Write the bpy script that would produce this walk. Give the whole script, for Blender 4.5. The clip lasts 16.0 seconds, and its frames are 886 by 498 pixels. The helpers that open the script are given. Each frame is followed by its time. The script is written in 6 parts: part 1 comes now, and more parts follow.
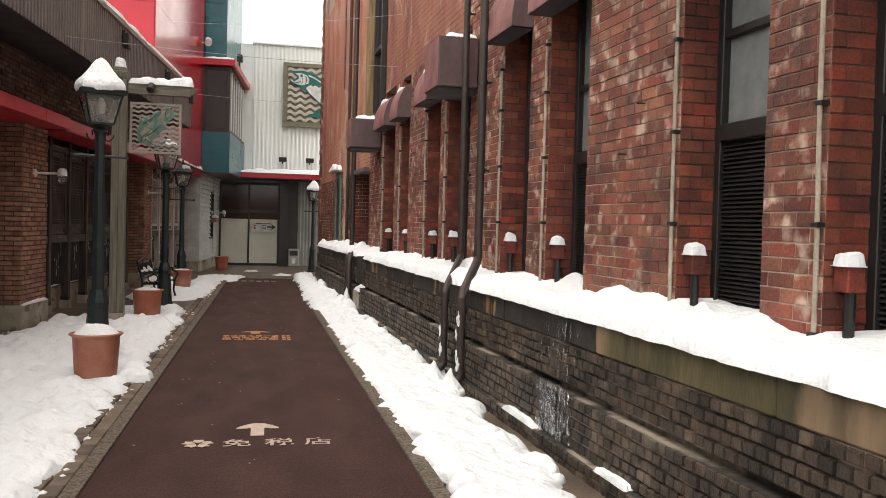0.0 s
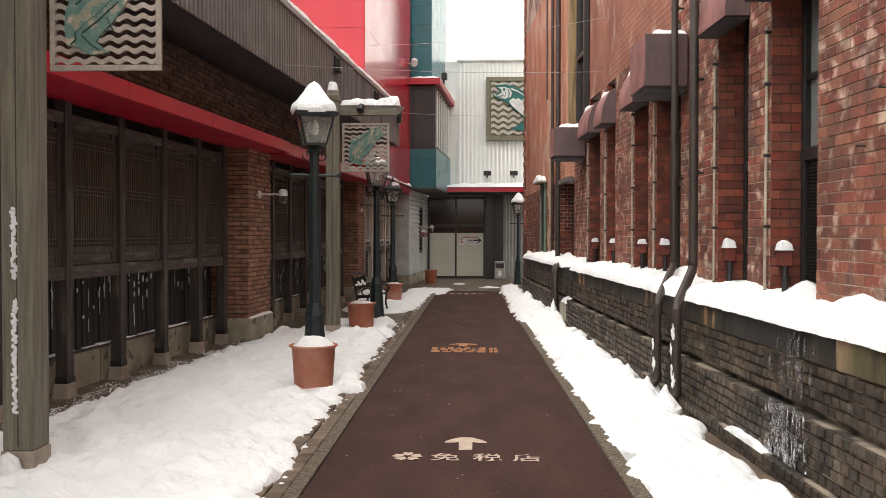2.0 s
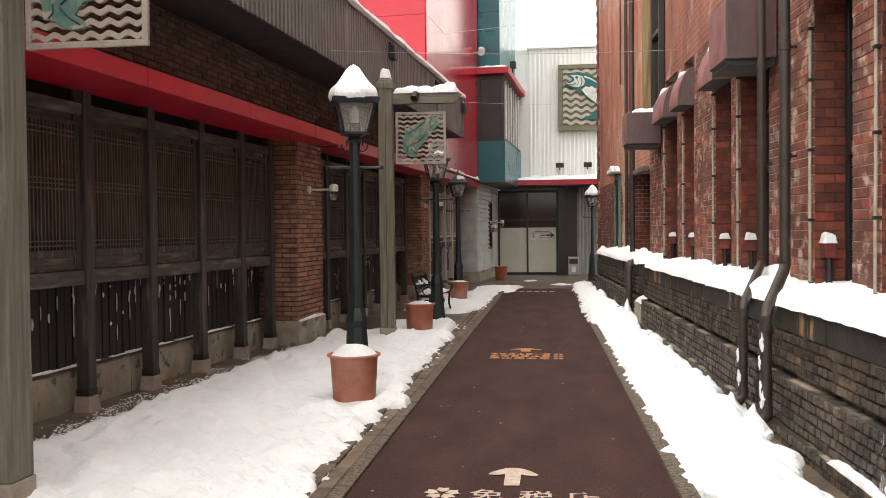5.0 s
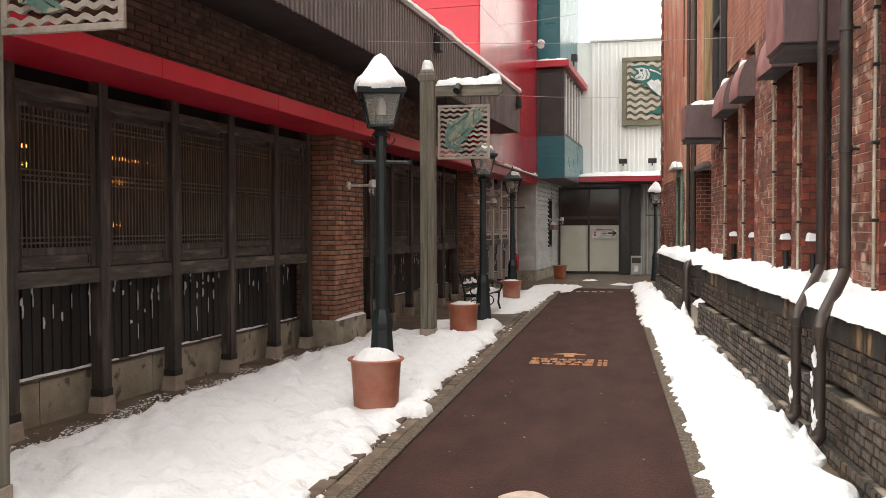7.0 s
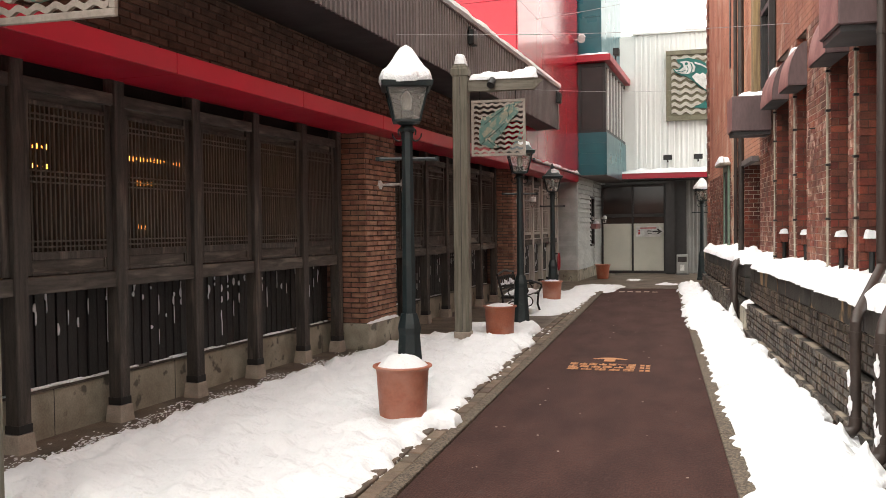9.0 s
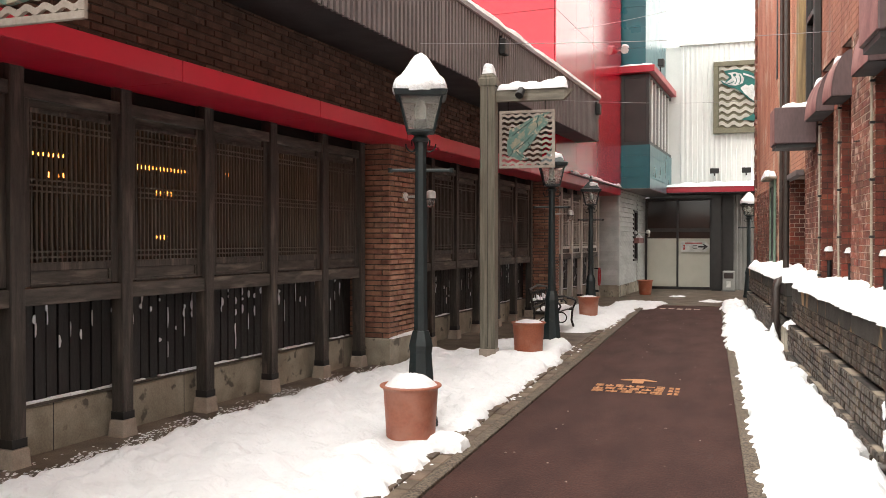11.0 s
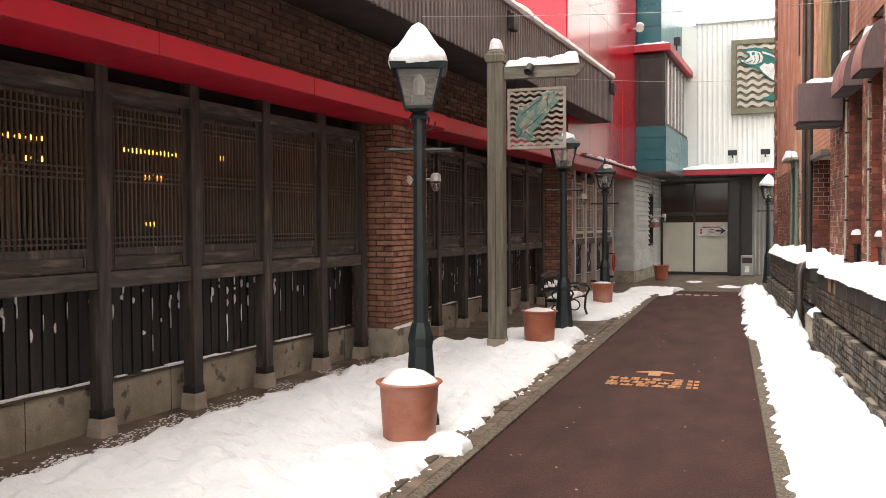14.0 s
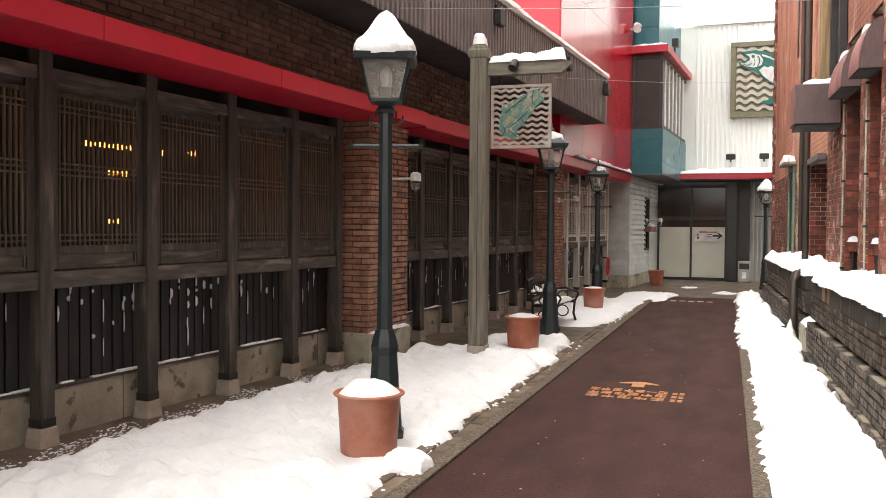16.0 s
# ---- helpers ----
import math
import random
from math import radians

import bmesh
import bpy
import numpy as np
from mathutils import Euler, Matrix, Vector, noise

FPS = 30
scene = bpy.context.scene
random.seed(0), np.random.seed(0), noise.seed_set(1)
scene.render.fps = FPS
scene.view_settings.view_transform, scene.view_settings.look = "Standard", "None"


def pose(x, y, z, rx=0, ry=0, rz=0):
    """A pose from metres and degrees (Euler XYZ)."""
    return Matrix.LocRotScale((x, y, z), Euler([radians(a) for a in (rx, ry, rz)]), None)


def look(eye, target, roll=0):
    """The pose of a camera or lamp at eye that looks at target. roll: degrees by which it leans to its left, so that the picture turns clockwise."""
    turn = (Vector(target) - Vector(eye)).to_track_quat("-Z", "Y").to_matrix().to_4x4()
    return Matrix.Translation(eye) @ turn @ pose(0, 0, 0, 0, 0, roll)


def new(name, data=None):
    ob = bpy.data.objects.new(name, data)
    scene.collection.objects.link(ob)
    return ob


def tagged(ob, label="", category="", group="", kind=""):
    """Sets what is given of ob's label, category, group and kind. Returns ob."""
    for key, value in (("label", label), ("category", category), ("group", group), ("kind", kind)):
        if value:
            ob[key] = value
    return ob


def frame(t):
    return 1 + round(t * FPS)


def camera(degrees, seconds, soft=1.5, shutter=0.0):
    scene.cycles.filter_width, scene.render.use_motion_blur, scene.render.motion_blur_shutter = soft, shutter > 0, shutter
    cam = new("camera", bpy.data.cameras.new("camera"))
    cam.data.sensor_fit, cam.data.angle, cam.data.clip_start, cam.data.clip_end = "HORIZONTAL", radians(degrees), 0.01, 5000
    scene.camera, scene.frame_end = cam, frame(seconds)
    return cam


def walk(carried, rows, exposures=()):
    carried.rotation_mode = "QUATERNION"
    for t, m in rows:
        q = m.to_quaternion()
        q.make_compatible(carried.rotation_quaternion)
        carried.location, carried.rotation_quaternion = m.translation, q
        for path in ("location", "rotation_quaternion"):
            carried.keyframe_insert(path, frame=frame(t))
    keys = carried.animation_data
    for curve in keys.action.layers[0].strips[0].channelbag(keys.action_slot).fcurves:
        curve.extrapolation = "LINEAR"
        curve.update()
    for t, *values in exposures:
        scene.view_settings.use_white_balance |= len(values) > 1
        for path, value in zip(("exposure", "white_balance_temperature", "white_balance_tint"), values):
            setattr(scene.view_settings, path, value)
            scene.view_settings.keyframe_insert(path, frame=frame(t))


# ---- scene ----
cam = camera(55.5, 16.0, soft=0.8)
METRES, EYE, TILT, LEAN, TURN = 3.5, 1.5, 0.0, 0.0, -11.8
ROWS = [
    (0.0, 0.0, 0.0, 0.0, 0.04, -1.58, -1.55),
    (0.5, 0.0052, 0.004, -0.0014, 4.88, -1.24, -1.13),
    (1.0, 0.0057, 0.0049, -0.0033, 7.97, -1.1, -0.56),
    (1.5, -0.002, 0.0191, -0.005, 11.28, -1.18, -0.36),
    (2.0, -0.0057, 0.057, -0.0051, 13.95, -0.96, -0.05),
    (2.5, -0.017, 0.104, -0.0026, 15.56, -0.96, -0.11),
    (3.0, -0.0226, 0.1244, -0.0012, 16.01, -1.21, -0.39),
    (3.5, -0.021, 0.1701, -0.0027, 16.69, -1.12, -0.44),
    (4.0, -0.012, 0.222, -0.0021, 17.9, -1.07, -0.06),
    (6.5, 0.0248, 0.431, 0.0021, 21.91, -1.69, 0.49),
    (7.0, 0.047, 0.4663, 0.0029, 23.95, -1.49, 0.17),
    (7.5, 0.0505, 0.4855, 0.0014, 25.2, -1.48, -0.01),
    (8.0, 0.0456, 0.5199, 0.0009, 25.84, -1.49, 0.01),
    (8.5, 0.0399, 0.5543, 0.0027, 26.42, -1.5, 0.39),
    (9.0, 0.0345, 0.5778, 0.0026, 26.93, -1.49, 0.65),
    (11.5, 0.075, 0.7042, 0.0082, 31.25, -0.57, -0.0),
    (12.0, 0.07, 0.719, 0.0076, 32.14, -0.95, 0.28),
    (12.5, 0.0603, 0.7501, 0.006, 32.53, -1.2, 0.48),
    (13.0, 0.0469, 0.7852, 0.0075, 32.07, -1.3, 0.33),
    (13.5, 0.0353, 0.8055, 0.007, 31.46, -1.43, 0.46),
    (14.0, 0.0266, 0.8215, 0.0058, 31.25, -1.64, 0.34),
    (14.5, 0.0209, 0.8556, 0.0063, 31.56, -1.51, 0.06),
    (15.0, 0.0185, 0.9017, 0.008, 31.65, -1.15, -0.4),
    (15.5, 0.0237, 0.9355, 0.0071, 31.65, -1.21, -0.69),
    (16.0, 0.03, 0.9517, 0.0051, 31.34, -1.53, -0.39),
]
walk(cam, [(t, pose(0, 0, EYE, TILT, LEAN, TURN) @ pose(METRES * x, METRES * y, METRES * z, 90 + pitch, roll, yaw)) for t, x, y, z, yaw, pitch, roll in ROWS],
     [(t, e, 6900, 9) for t, e in ((0.0, 0.86), (0.5, 0.78), (1.0, 0.84), (1.5, 0.95), (3.5, 1.12), (7.0, 1.2), (9.0, 1.34), (11.5, 1.54), (13.0, 1.55), (16.0, 1.57))])

# ---- sky and sun: an even overcast ----
world = bpy.data.worlds.new("overcast_sky")
scene.world = world
world.use_nodes = True
wn, wl = world.node_tree.nodes, world.node_tree.links
wn.clear()
sky = wn.new("ShaderNodeTexSky")
sky.sky_type, sky.sun_disc = "NISHITA", False
sky.sun_elevation, sky.sun_rotation, sky.dust_density, sky.air_density = radians(60), radians(211), 5.0, 1.0
grey = wn.new("ShaderNodeHueSaturation")
grey.inputs["Saturation"].default_value = 0.06
cloud = wn.new("ShaderNodeMix")
cloud.data_type = "RGBA"
cloud.inputs["Factor"].default_value = 0.75
cloud.inputs["B"].default_value = (11.5, 11.4, 11.2, 1)
bg = wn.new("ShaderNodeBackground")
bg.inputs["Strength"].default_value = 0.12
wout = wn.new("ShaderNodeOutputWorld")
wl.new(sky.outputs["Color"], grey.inputs["Color"])
wl.new(grey.outputs["Color"], cloud.inputs["A"])
wl.new(cloud.outputs["Result"], bg.inputs["Color"])
wl.new(bg.outputs["Background"], wout.inputs["Surface"])
sun = new("sun", bpy.data.lights.new("sun", "SUN"))
sun.data.energy, sun.data.angle, sun.data.color = 0.6, radians(40), (1.0, 0.97, 0.93)
sun.matrix_world = look((0, 0, 30), (9, 15, 0))


# ---- materials ----
def material(name, colour, second=None, rough=0.7, scale=6.0, fine=60.0, bump=0.15, grain=0.78, metal=0.0, spread=0.0, stretch=(1, 1, 1), third=None, third_scale=1.2, third_at=(0.55, 0.7), local=False, spec=0.5, bump_dist=0.01, streak=None, streak_at=(0.55, 0.75), streak_stretch=(3, 3, 0.25), hue=0.0):
    """Two scales of noise over world-size coordinates, a third for stains, and a random shade for each piece."""
    m = bpy.data.materials.new(name)
    m.use_nodes = True
    n, l = m.node_tree.nodes, m.node_tree.links
    b = n["Principled BSDF"]
    second = second or tuple(0.72 * c for c in colour)
    if local:
        src = n.new("ShaderNodeTexCoord").outputs["Object"]
    else:
        src = n.new("ShaderNodeNewGeometry").outputs["Position"]
    mp = n.new("ShaderNodeMapping")
    mp.inputs["Scale"].default_value = stretch
    l.new(src, mp.inputs["Vector"])

    def tex(s, detail):
        t = n.new("ShaderNodeTexNoise")
        t.inputs["Scale"].default_value, t.inputs["Detail"].default_value = s, detail
        l.new(mp.outputs["Vector"], t.inputs["Vector"])
        return t.outputs["Fac"]

    def blend(fac, a, c, kind="MIX"):
        x = n.new("ShaderNodeMix")
        x.data_type, x.blend_type = "RGBA", kind
        for sock, v in ((x.inputs["Factor"], fac), (x.inputs["A"], a), (x.inputs["B"], c)):
            if isinstance(v, bpy.types.NodeSocket):
                l.new(v, sock)
            else:
                sock.default_value = v if isinstance(v, float) else (*v, 1)
        return x.outputs["Result"]

    def ramp(fac, lo, hi):
        r = n.new("ShaderNodeMapRange")
        r.inputs["From Min"].default_value, r.inputs["From Max"].default_value = lo, hi
        l.new(fac, r.inputs["Value"])
        return r.outputs["Result"]

    big, small = tex(scale, 4), tex(fine, 3)
    col = blend(ramp(big, 0.35, 0.65), colour, second)
    col = blend(ramp(small, 0.3, 0.7), col, blend(1.0, col, (grain, grain, grain), "MULTIPLY"))
    if third:
        col = blend(ramp(tex(third_scale, 5), *third_at), col, third)
    if streak:
        sm = n.new("ShaderNodeMapping")
        sm.inputs["Scale"].default_value, sm.inputs["Location"].default_value = streak_stretch, (7.3, 1.9, 4.1)
        l.new(src, sm.inputs["Vector"])
        st = n.new("ShaderNodeTexNoise")
        st.inputs["Scale"].default_value, st.inputs["Detail"].default_value, st.inputs["Roughness"].default_value = 1.6, 6, 0.62
        l.new(sm.outputs["Vector"], st.inputs["Vector"])
        col = blend(ramp(st.outputs["Fac"], *streak_at), col, streak)
    if spread:
        info = n.new("ShaderNodeObjectInfo").outputs["Random"]
        isl = n.new("ShaderNodeNewGeometry").outputs["Random Per Island"]
        add = n.new("ShaderNodeMath")
        add.operation = "ADD"
        l.new(info, add.inputs[0]), l.new(isl, add.inputs[1])
        fr = n.new("ShaderNodeMath")
        fr.operation = "FRACT"
        l.new(add.outputs[0], fr.inputs[0])
        mr = n.new("ShaderNodeMapRange")
        mr.inputs["To Min"].default_value, mr.inputs["To Max"].default_value = 1 - spread, 1 + spread
        l.new(fr.outputs[0], mr.inputs["Value"])
        hs = n.new("ShaderNodeHueSaturation")
        l.new(mr.outputs["Result"], hs.inputs["Value"])
        if hue:
            mul = n.new("ShaderNodeMath")
            mul.operation = "MULTIPLY"
            mul.inputs[1].default_value = 7.0
            l.new(fr.outputs[0], mul.inputs[0])
            fr2 = n.new("ShaderNodeMath")
            fr2.operation = "FRACT"
            l.new(mul.outputs[0], fr2.inputs[0])
            mh = n.new("ShaderNodeMapRange")
            mh.inputs["To Min"].default_value, mh.inputs["To Max"].default_value = 0.5 - hue, 0.5 + hue
            l.new(fr2.outputs[0], mh.inputs["Value"])
            l.new(mh.outputs["Result"], hs.inputs["Hue"])
            ms = n.new("ShaderNodeMapRange")
            ms.inputs["To Min"].default_value, ms.inputs["To Max"].default_value = 1.05, 1.05 - 12 * hue
            l.new(fr2.outputs[0], ms.inputs["Value"])
            l.new(ms.outputs["Result"], hs.inputs["Saturation"])
        l.new(col, hs.inputs["Color"])
        col = hs.outputs["Color"]
    l.new(col, b.inputs["Base Color"])
    rr = n.new("ShaderNodeMapRange")
    rr.inputs["To Min"].default_value, rr.inputs["To Max"].default_value = max(0.03, rough - 0.1), min(1, rough + 0.1)
    l.new(big, rr.inputs["Value"])
    l.new(rr.outputs["Result"], b.inputs["Roughness"])
    b.inputs["Metallic"].default_value = metal
    b.inputs["Specular IOR Level"].default_value = spec
    if bump:
        bp = n.new("ShaderNodeBump")
        bp.inputs["Strength"].default_value, bp.inputs["Distance"].default_value = bump, bump_dist
        l.new(small, bp.inputs["Height"])
        l.new(bp.outputs["Normal"], b.inputs["Normal"])
    return m


def glass_material(name, tint, rough=0.03, clear=1.0, ior=1.1):
    m = bpy.data.materials.new(name)
    m.use_nodes = True
    b = m.node_tree.nodes["Principled BSDF"]
    b.inputs["Base Color"].default_value = (*tint, 1)
    b.inputs["Roughness"].default_value, b.inputs["Transmission Weight"].default_value, b.inputs["IOR"].default_value = rough, clear, ior
    return m


def glow_material(name, colour, strength):
    m = bpy.data.materials.new(name)
    m.use_nodes = True
    b = m.node_tree.nodes["Principled BSDF"]
    b.inputs["Base Color"].default_value = (*colour, 1)
    b.inputs["Emission Color"].default_value, b.inputs["Emission Strength"].default_value = (*colour, 1), strength
    return m


SNOW = material("snow", (0.82, 0.835, 0.86), (0.78, 0.795, 0.82), rough=0.75, scale=5, fine=19, bump=0.8, grain=0.97, bump_dist=0.03)
ASPHALT = material("reddish_asphalt", (0.072, 0.028, 0.022), (0.05, 0.02, 0.017), rough=0.75, spec=0.25, scale=1.6, fine=48, bump=0.8, grain=0.42, stretch=(1.8, 0.7, 1), third=(0.05, 0.025, 0.023), third_scale=9.0, third_at=(0.6, 0.72), bump_dist=0.006)
PAVER = material("grey_brown_paver", (0.165, 0.118, 0.084), (0.095, 0.067, 0.049), rough=0.75, scale=7, fine=110, bump=0.4, spread=0.34, hue=0.008)
KERB = material("pebbled_kerb_concrete", (0.2, 0.155, 0.113), (0.05, 0.039, 0.031), rough=0.8, scale=60, fine=140, bump=0.7)
WETPAVE = material("wet_brown_paving", (0.15, 0.11, 0.08), (0.08, 0.058, 0.044), rough=0.45, scale=3, fine=70, bump=0.3)
PAINT_WHITE = material("worn_cream_road_paint", (0.62, 0.5, 0.41), (0.5, 0.39, 0.32), rough=0.7, scale=20, fine=120, bump=0.3)
PAINT_ORANGE = material("worn_orange_road_paint", (0.6, 0.3, 0.13), (0.42, 0.19, 0.09), rough=0.7, scale=25, fine=120, bump=0.3)
BRICK = material("red_brick", (0.31, 0.1, 0.06), (0.15, 0.05, 0.035), rough=0.72, scale=3.2, fine=60, bump=0.6, grain=0.6, spread=0.32, hue=0.01, third=(0.5, 0.34, 0.27), third_scale=7.0, third_at=(0.54, 0.68), streak=(0.075, 0.04, 0.033), streak_at=(0.55, 0.68), streak_stretch=(2.2, 2.2, 0.8))
# Recess-side brick: cleaner red than the fronts, plus recess shade in its colour.
BRICK_SHADED = material("shaded_red_brick", (0.24, 0.054, 0.03), (0.11, 0.029, 0.02), rough=0.7, scale=5, fine=80, bump=0.6, grain=0.65, spread=0.35, hue=0.006, streak=(0.045, 0.02, 0.016), streak_at=(0.57, 0.75), streak_stretch=(1.5, 1.5, 0.7))
BRICK_PLAIN = material("weathered_orange_brick_face", (0.68, 0.34, 0.23), (0.5, 0.205, 0.13), rough=0.85, scale=1.6, fine=30, bump=0.6, grain=0.7, third=(0.58, 0.4, 0.3), third_scale=2.1, third_at=(0.56, 0.7), stretch=(1, 1, 0.6), streak=(0.26, 0.11, 0.075), streak_at=(0.57, 0.76), streak_stretch=(1.4, 1.4, 0.3))
BRICK_DULL = material("rain_streaked_brick_face", (0.36, 0.145, 0.095), (0.24, 0.085, 0.058), rough=0.85, scale=1.8, fine=34, bump=0.6, grain=0.68, third=(0.42, 0.28, 0.22), third_scale=2.4, third_at=(0.57, 0.72), stretch=(1, 1, 0.6), streak=(0.1, 0.05, 0.04), streak_at=(0.53, 0.7), streak_stretch=(1.6, 1.6, 0.28))
PLASTER = material("peeling_ochre_plaster", (0.6, 0.46, 0.34), (0.42, 0.27, 0.18), rough=0.9, scale=4, fine=50, bump=0.5, third=(0.5, 0.23, 0.15), third_scale=5.0, third_at=(0.56, 0.62))
MORTAR = material("grey_mortar", (0.34, 0.24, 0.19), (0.15, 0.09, 0.07), rough=0.9, scale=3, fine=120, bump=0.4, third=(0.52, 0.42, 0.35), third_scale=1.1, third_at=(0.44, 0.54))
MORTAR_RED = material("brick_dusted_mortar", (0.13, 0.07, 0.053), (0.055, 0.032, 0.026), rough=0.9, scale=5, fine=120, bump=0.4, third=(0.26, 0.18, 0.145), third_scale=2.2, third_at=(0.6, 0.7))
MORTAR_DARK = material("sooty_mortar", (0.085, 0.07, 0.058), (0.05, 0.042, 0.036), rough=0.9, scale=12, fine=120, bump=0.4)
WALL_MORTAR = material("patchy_wall_mortar", (0.035, 0.029, 0.024), (0.02, 0.016, 0.014), rough=0.8, scale=12, fine=120, bump=0.4, third=(0.27, 0.225, 0.175), third_scale=2.2, third_at=(0.5, 0.58))
WALL_BRICK = material("sooty_brown_wall_brick", (0.092, 0.061, 0.04), (0.034, 0.024, 0.018), rough=0.52, scale=4, fine=70, bump=0.7, grain=0.5, spread=0.48, hue=0.01, third=(0.15, 0.112, 0.078), third_scale=3.3, third_at=(0.57, 0.72), streak=(0.014, 0.012, 0.01), streak_at=(0.56, 0.7), streak_stretch=(0.9, 0.9, 0.5))
CAP = material("sooty_concrete_cap", (0.04, 0.034, 0.026), (0.02, 0.017, 0.014), rough=0.6, scale=3.5, fine=60, bump=0.5, third=(0.34, 0.21, 0.1), third_scale=2.2, third_at=(0.6, 0.63), stretch=(1, 1, 0.6), streak=(0.014, 0.012, 0.011), streak_at=(0.5, 0.62))
MOSS = material("mossy_green_concrete", (0.12, 0.1, 0.042), (0.055, 0.047, 0.022), rough=0.75, scale=2.6, fine=60, bump=0.5, third=(0.27, 0.18, 0.11), third_scale=1.6, third_at=(0.55, 0.66), stretch=(1, 1, 0.25), streak=(0.03, 0.025, 0.016), streak_at=(0.52, 0.68), streak_stretch=(2.5, 2.5, 0.6))
CONCRETE = material("stained_concrete", (0.4, 0.36, 0.285), (0.26, 0.235, 0.185), rough=0.85, scale=4, fine=70, bump=0.4, third=(0.11, 0.1, 0.082), third_scale=5.5, third_at=(0.6, 0.65))
STONE = material("pale_footing_stone", (0.4, 0.34, 0.28), (0.3, 0.25, 0.21), rough=0.8, scale=9, fine=90, bump=0.3)
DARKWOOD = material("dark_stained_wood", (0.062, 0.05, 0.041), (0.028, 0.023, 0.02), rough=0.6, scale=5, fine=60, bump=0.5, grain=0.55, stretch=(6, 6, 0.6), third=(0.15, 0.122, 0.1), third_scale=2.2, third_at=(0.58, 0.76))
RAILWOOD = material("weathered_dark_beam_wood", (0.09, 0.075, 0.062), (0.042, 0.035, 0.03), rough=0.65, scale=5, fine=60, bump=0.4, grain=0.6, stretch=(6, 0.8, 6), third=(0.2, 0.168, 0.14), third_scale=2.0, third_at=(0.55, 0.74))
SLATWOOD = material("weathered_slat_wood", (0.078, 0.066, 0.055), (0.036, 0.031, 0.027), rough=0.6, scale=5, fine=60, bump=0.3, stretch=(6, 6, 0.5))
PALEWOOD = material("silvered_pale_timber", (0.58, 0.55, 0.5), (0.4, 0.38, 0.345), rough=0.75, scale=4, fine=50, bump=0.4, stretch=(9, 9, 0.5))
BLACKWOOD = material("black_stained_board", (0.015, 0.013, 0.012), (0.009, 0.008, 0.008), rough=0.55, scale=6, fine=70, bump=0.3, stretch=(6, 6, 0.6), spread=0.3)
GREYWOOD = material("weathered_grey_timber", (0.225, 0.206, 0.163), (0.14, 0.128, 0.1), rough=0.8, scale=4, fine=50, bump=0.5, stretch=(9, 9, 0.5), third=(0.1, 0.085, 0.06), third_scale=1.2, third_at=(0.62, 0.8))
GREYWOOD_H = material("weathered_grey_beam_timber", (0.22, 0.2, 0.16), (0.14, 0.125, 0.1), rough=0.8, scale=4, fine=50, bump=0.5, stretch=(0.6, 9, 9))
OCHREWOOD = material("weathered_ochre_timber", (0.36, 0.25, 0.12), (0.17, 0.115, 0.06), rough=0.75, scale=3, fine=50, bump=0.4, stretch=(6, 6, 0.5))
RED = material("glossy_red_panel", (0.44, 0.006, 0.022), (0.4, 0.005, 0.02), rough=0.18, scale=1.5, fine=20, bump=0.0, grain=0.985, spec=0.55)
RED_FASCIA = material("red_fascia_panel", (0.46, 0.008, 0.03), (0.4, 0.007, 0.026), rough=0.32, scale=2, fine=20, bump=0.02, grain=0.95)
LEFTBRICK = material("brown_facing_brick", (0.36, 0.19, 0.128), (0.22, 0.112, 0.078), rough=0.8, scale=8, fine=90, bump=0.4, spread=0.25, hue=0.006)
# Darker copy of the facing brick, with the eaves' shade in its colour.
LEFTBRICK_SHADED = material("eave_shaded_brown_brick", (0.15, 0.088, 0.064), (0.085, 0.05, 0.039), rough=0.85, scale=8, fine=90, bump=0.4, spread=0.35, hue=0.006)
CHARCOAL = material("charcoal_metal_cladding", (0.16, 0.135, 0.135), (0.13, 0.11, 0.11), rough=0.5, scale=4, fine=30, bump=0.05, grain=0.92, metal=0.1)
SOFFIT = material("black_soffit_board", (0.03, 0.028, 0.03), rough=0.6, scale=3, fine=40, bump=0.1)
DARKMETAL = material("dark_green_black_iron", (0.009, 0.018, 0.021), (0.014, 0.025, 0.028), rough=0.42, scale=8, fine=60, bump=0.15, third=(0.035, 0.042, 0.04), third_scale=9, third_at=(0.64, 0.74))
# Near-black colour stands in for the shade of the gap above the windows.
BLACKGAP = material("shaded_gap_black", (0.02, 0.016, 0.015), rough=0.9, scale=3, fine=40, bump=0.1)
BLACKIRON = material("black_cast_iron", (0.012, 0.012, 0.012), rough=0.5, scale=8, fine=60, bump=0.2)
GALV = material("dull_galvanised_steel", (0.2, 0.2, 0.2), rough=0.5, scale=10, fine=60, bump=0.1, metal=0.5)
TERRACOTTA = material("faded_terracotta_plastic", (0.42, 0.125, 0.065), (0.36, 0.105, 0.056), rough=0.5, scale=3, fine=50, bump=0.08, third=(0.46, 0.23, 0.17), third_scale=2.3, third_at=(0.52, 0.75))
DUCT = material("dull_purple_brown_metal", (0.12, 0.075, 0.077), (0.09, 0.055, 0.057), rough=0.55, scale=4, fine=40, bump=0.12, stretch=(1, 1, 0.35), third=(0.2, 0.125, 0.12), third_scale=3, third_at=(0.6, 0.75))
# Maroon metal lightened to pink, carrying the hoods' front highlight in its colour.
HOODPINK = material("highlight_maroon_metal", (0.3, 0.14, 0.13), (0.18, 0.075, 0.075), rough=0.55, scale=4, fine=40, bump=0.1)
PIPE = material("brown_painted_pipe", (0.046, 0.031, 0.026), (0.03, 0.021, 0.018), rough=0.5, scale=6, fine=60, bump=0.15)
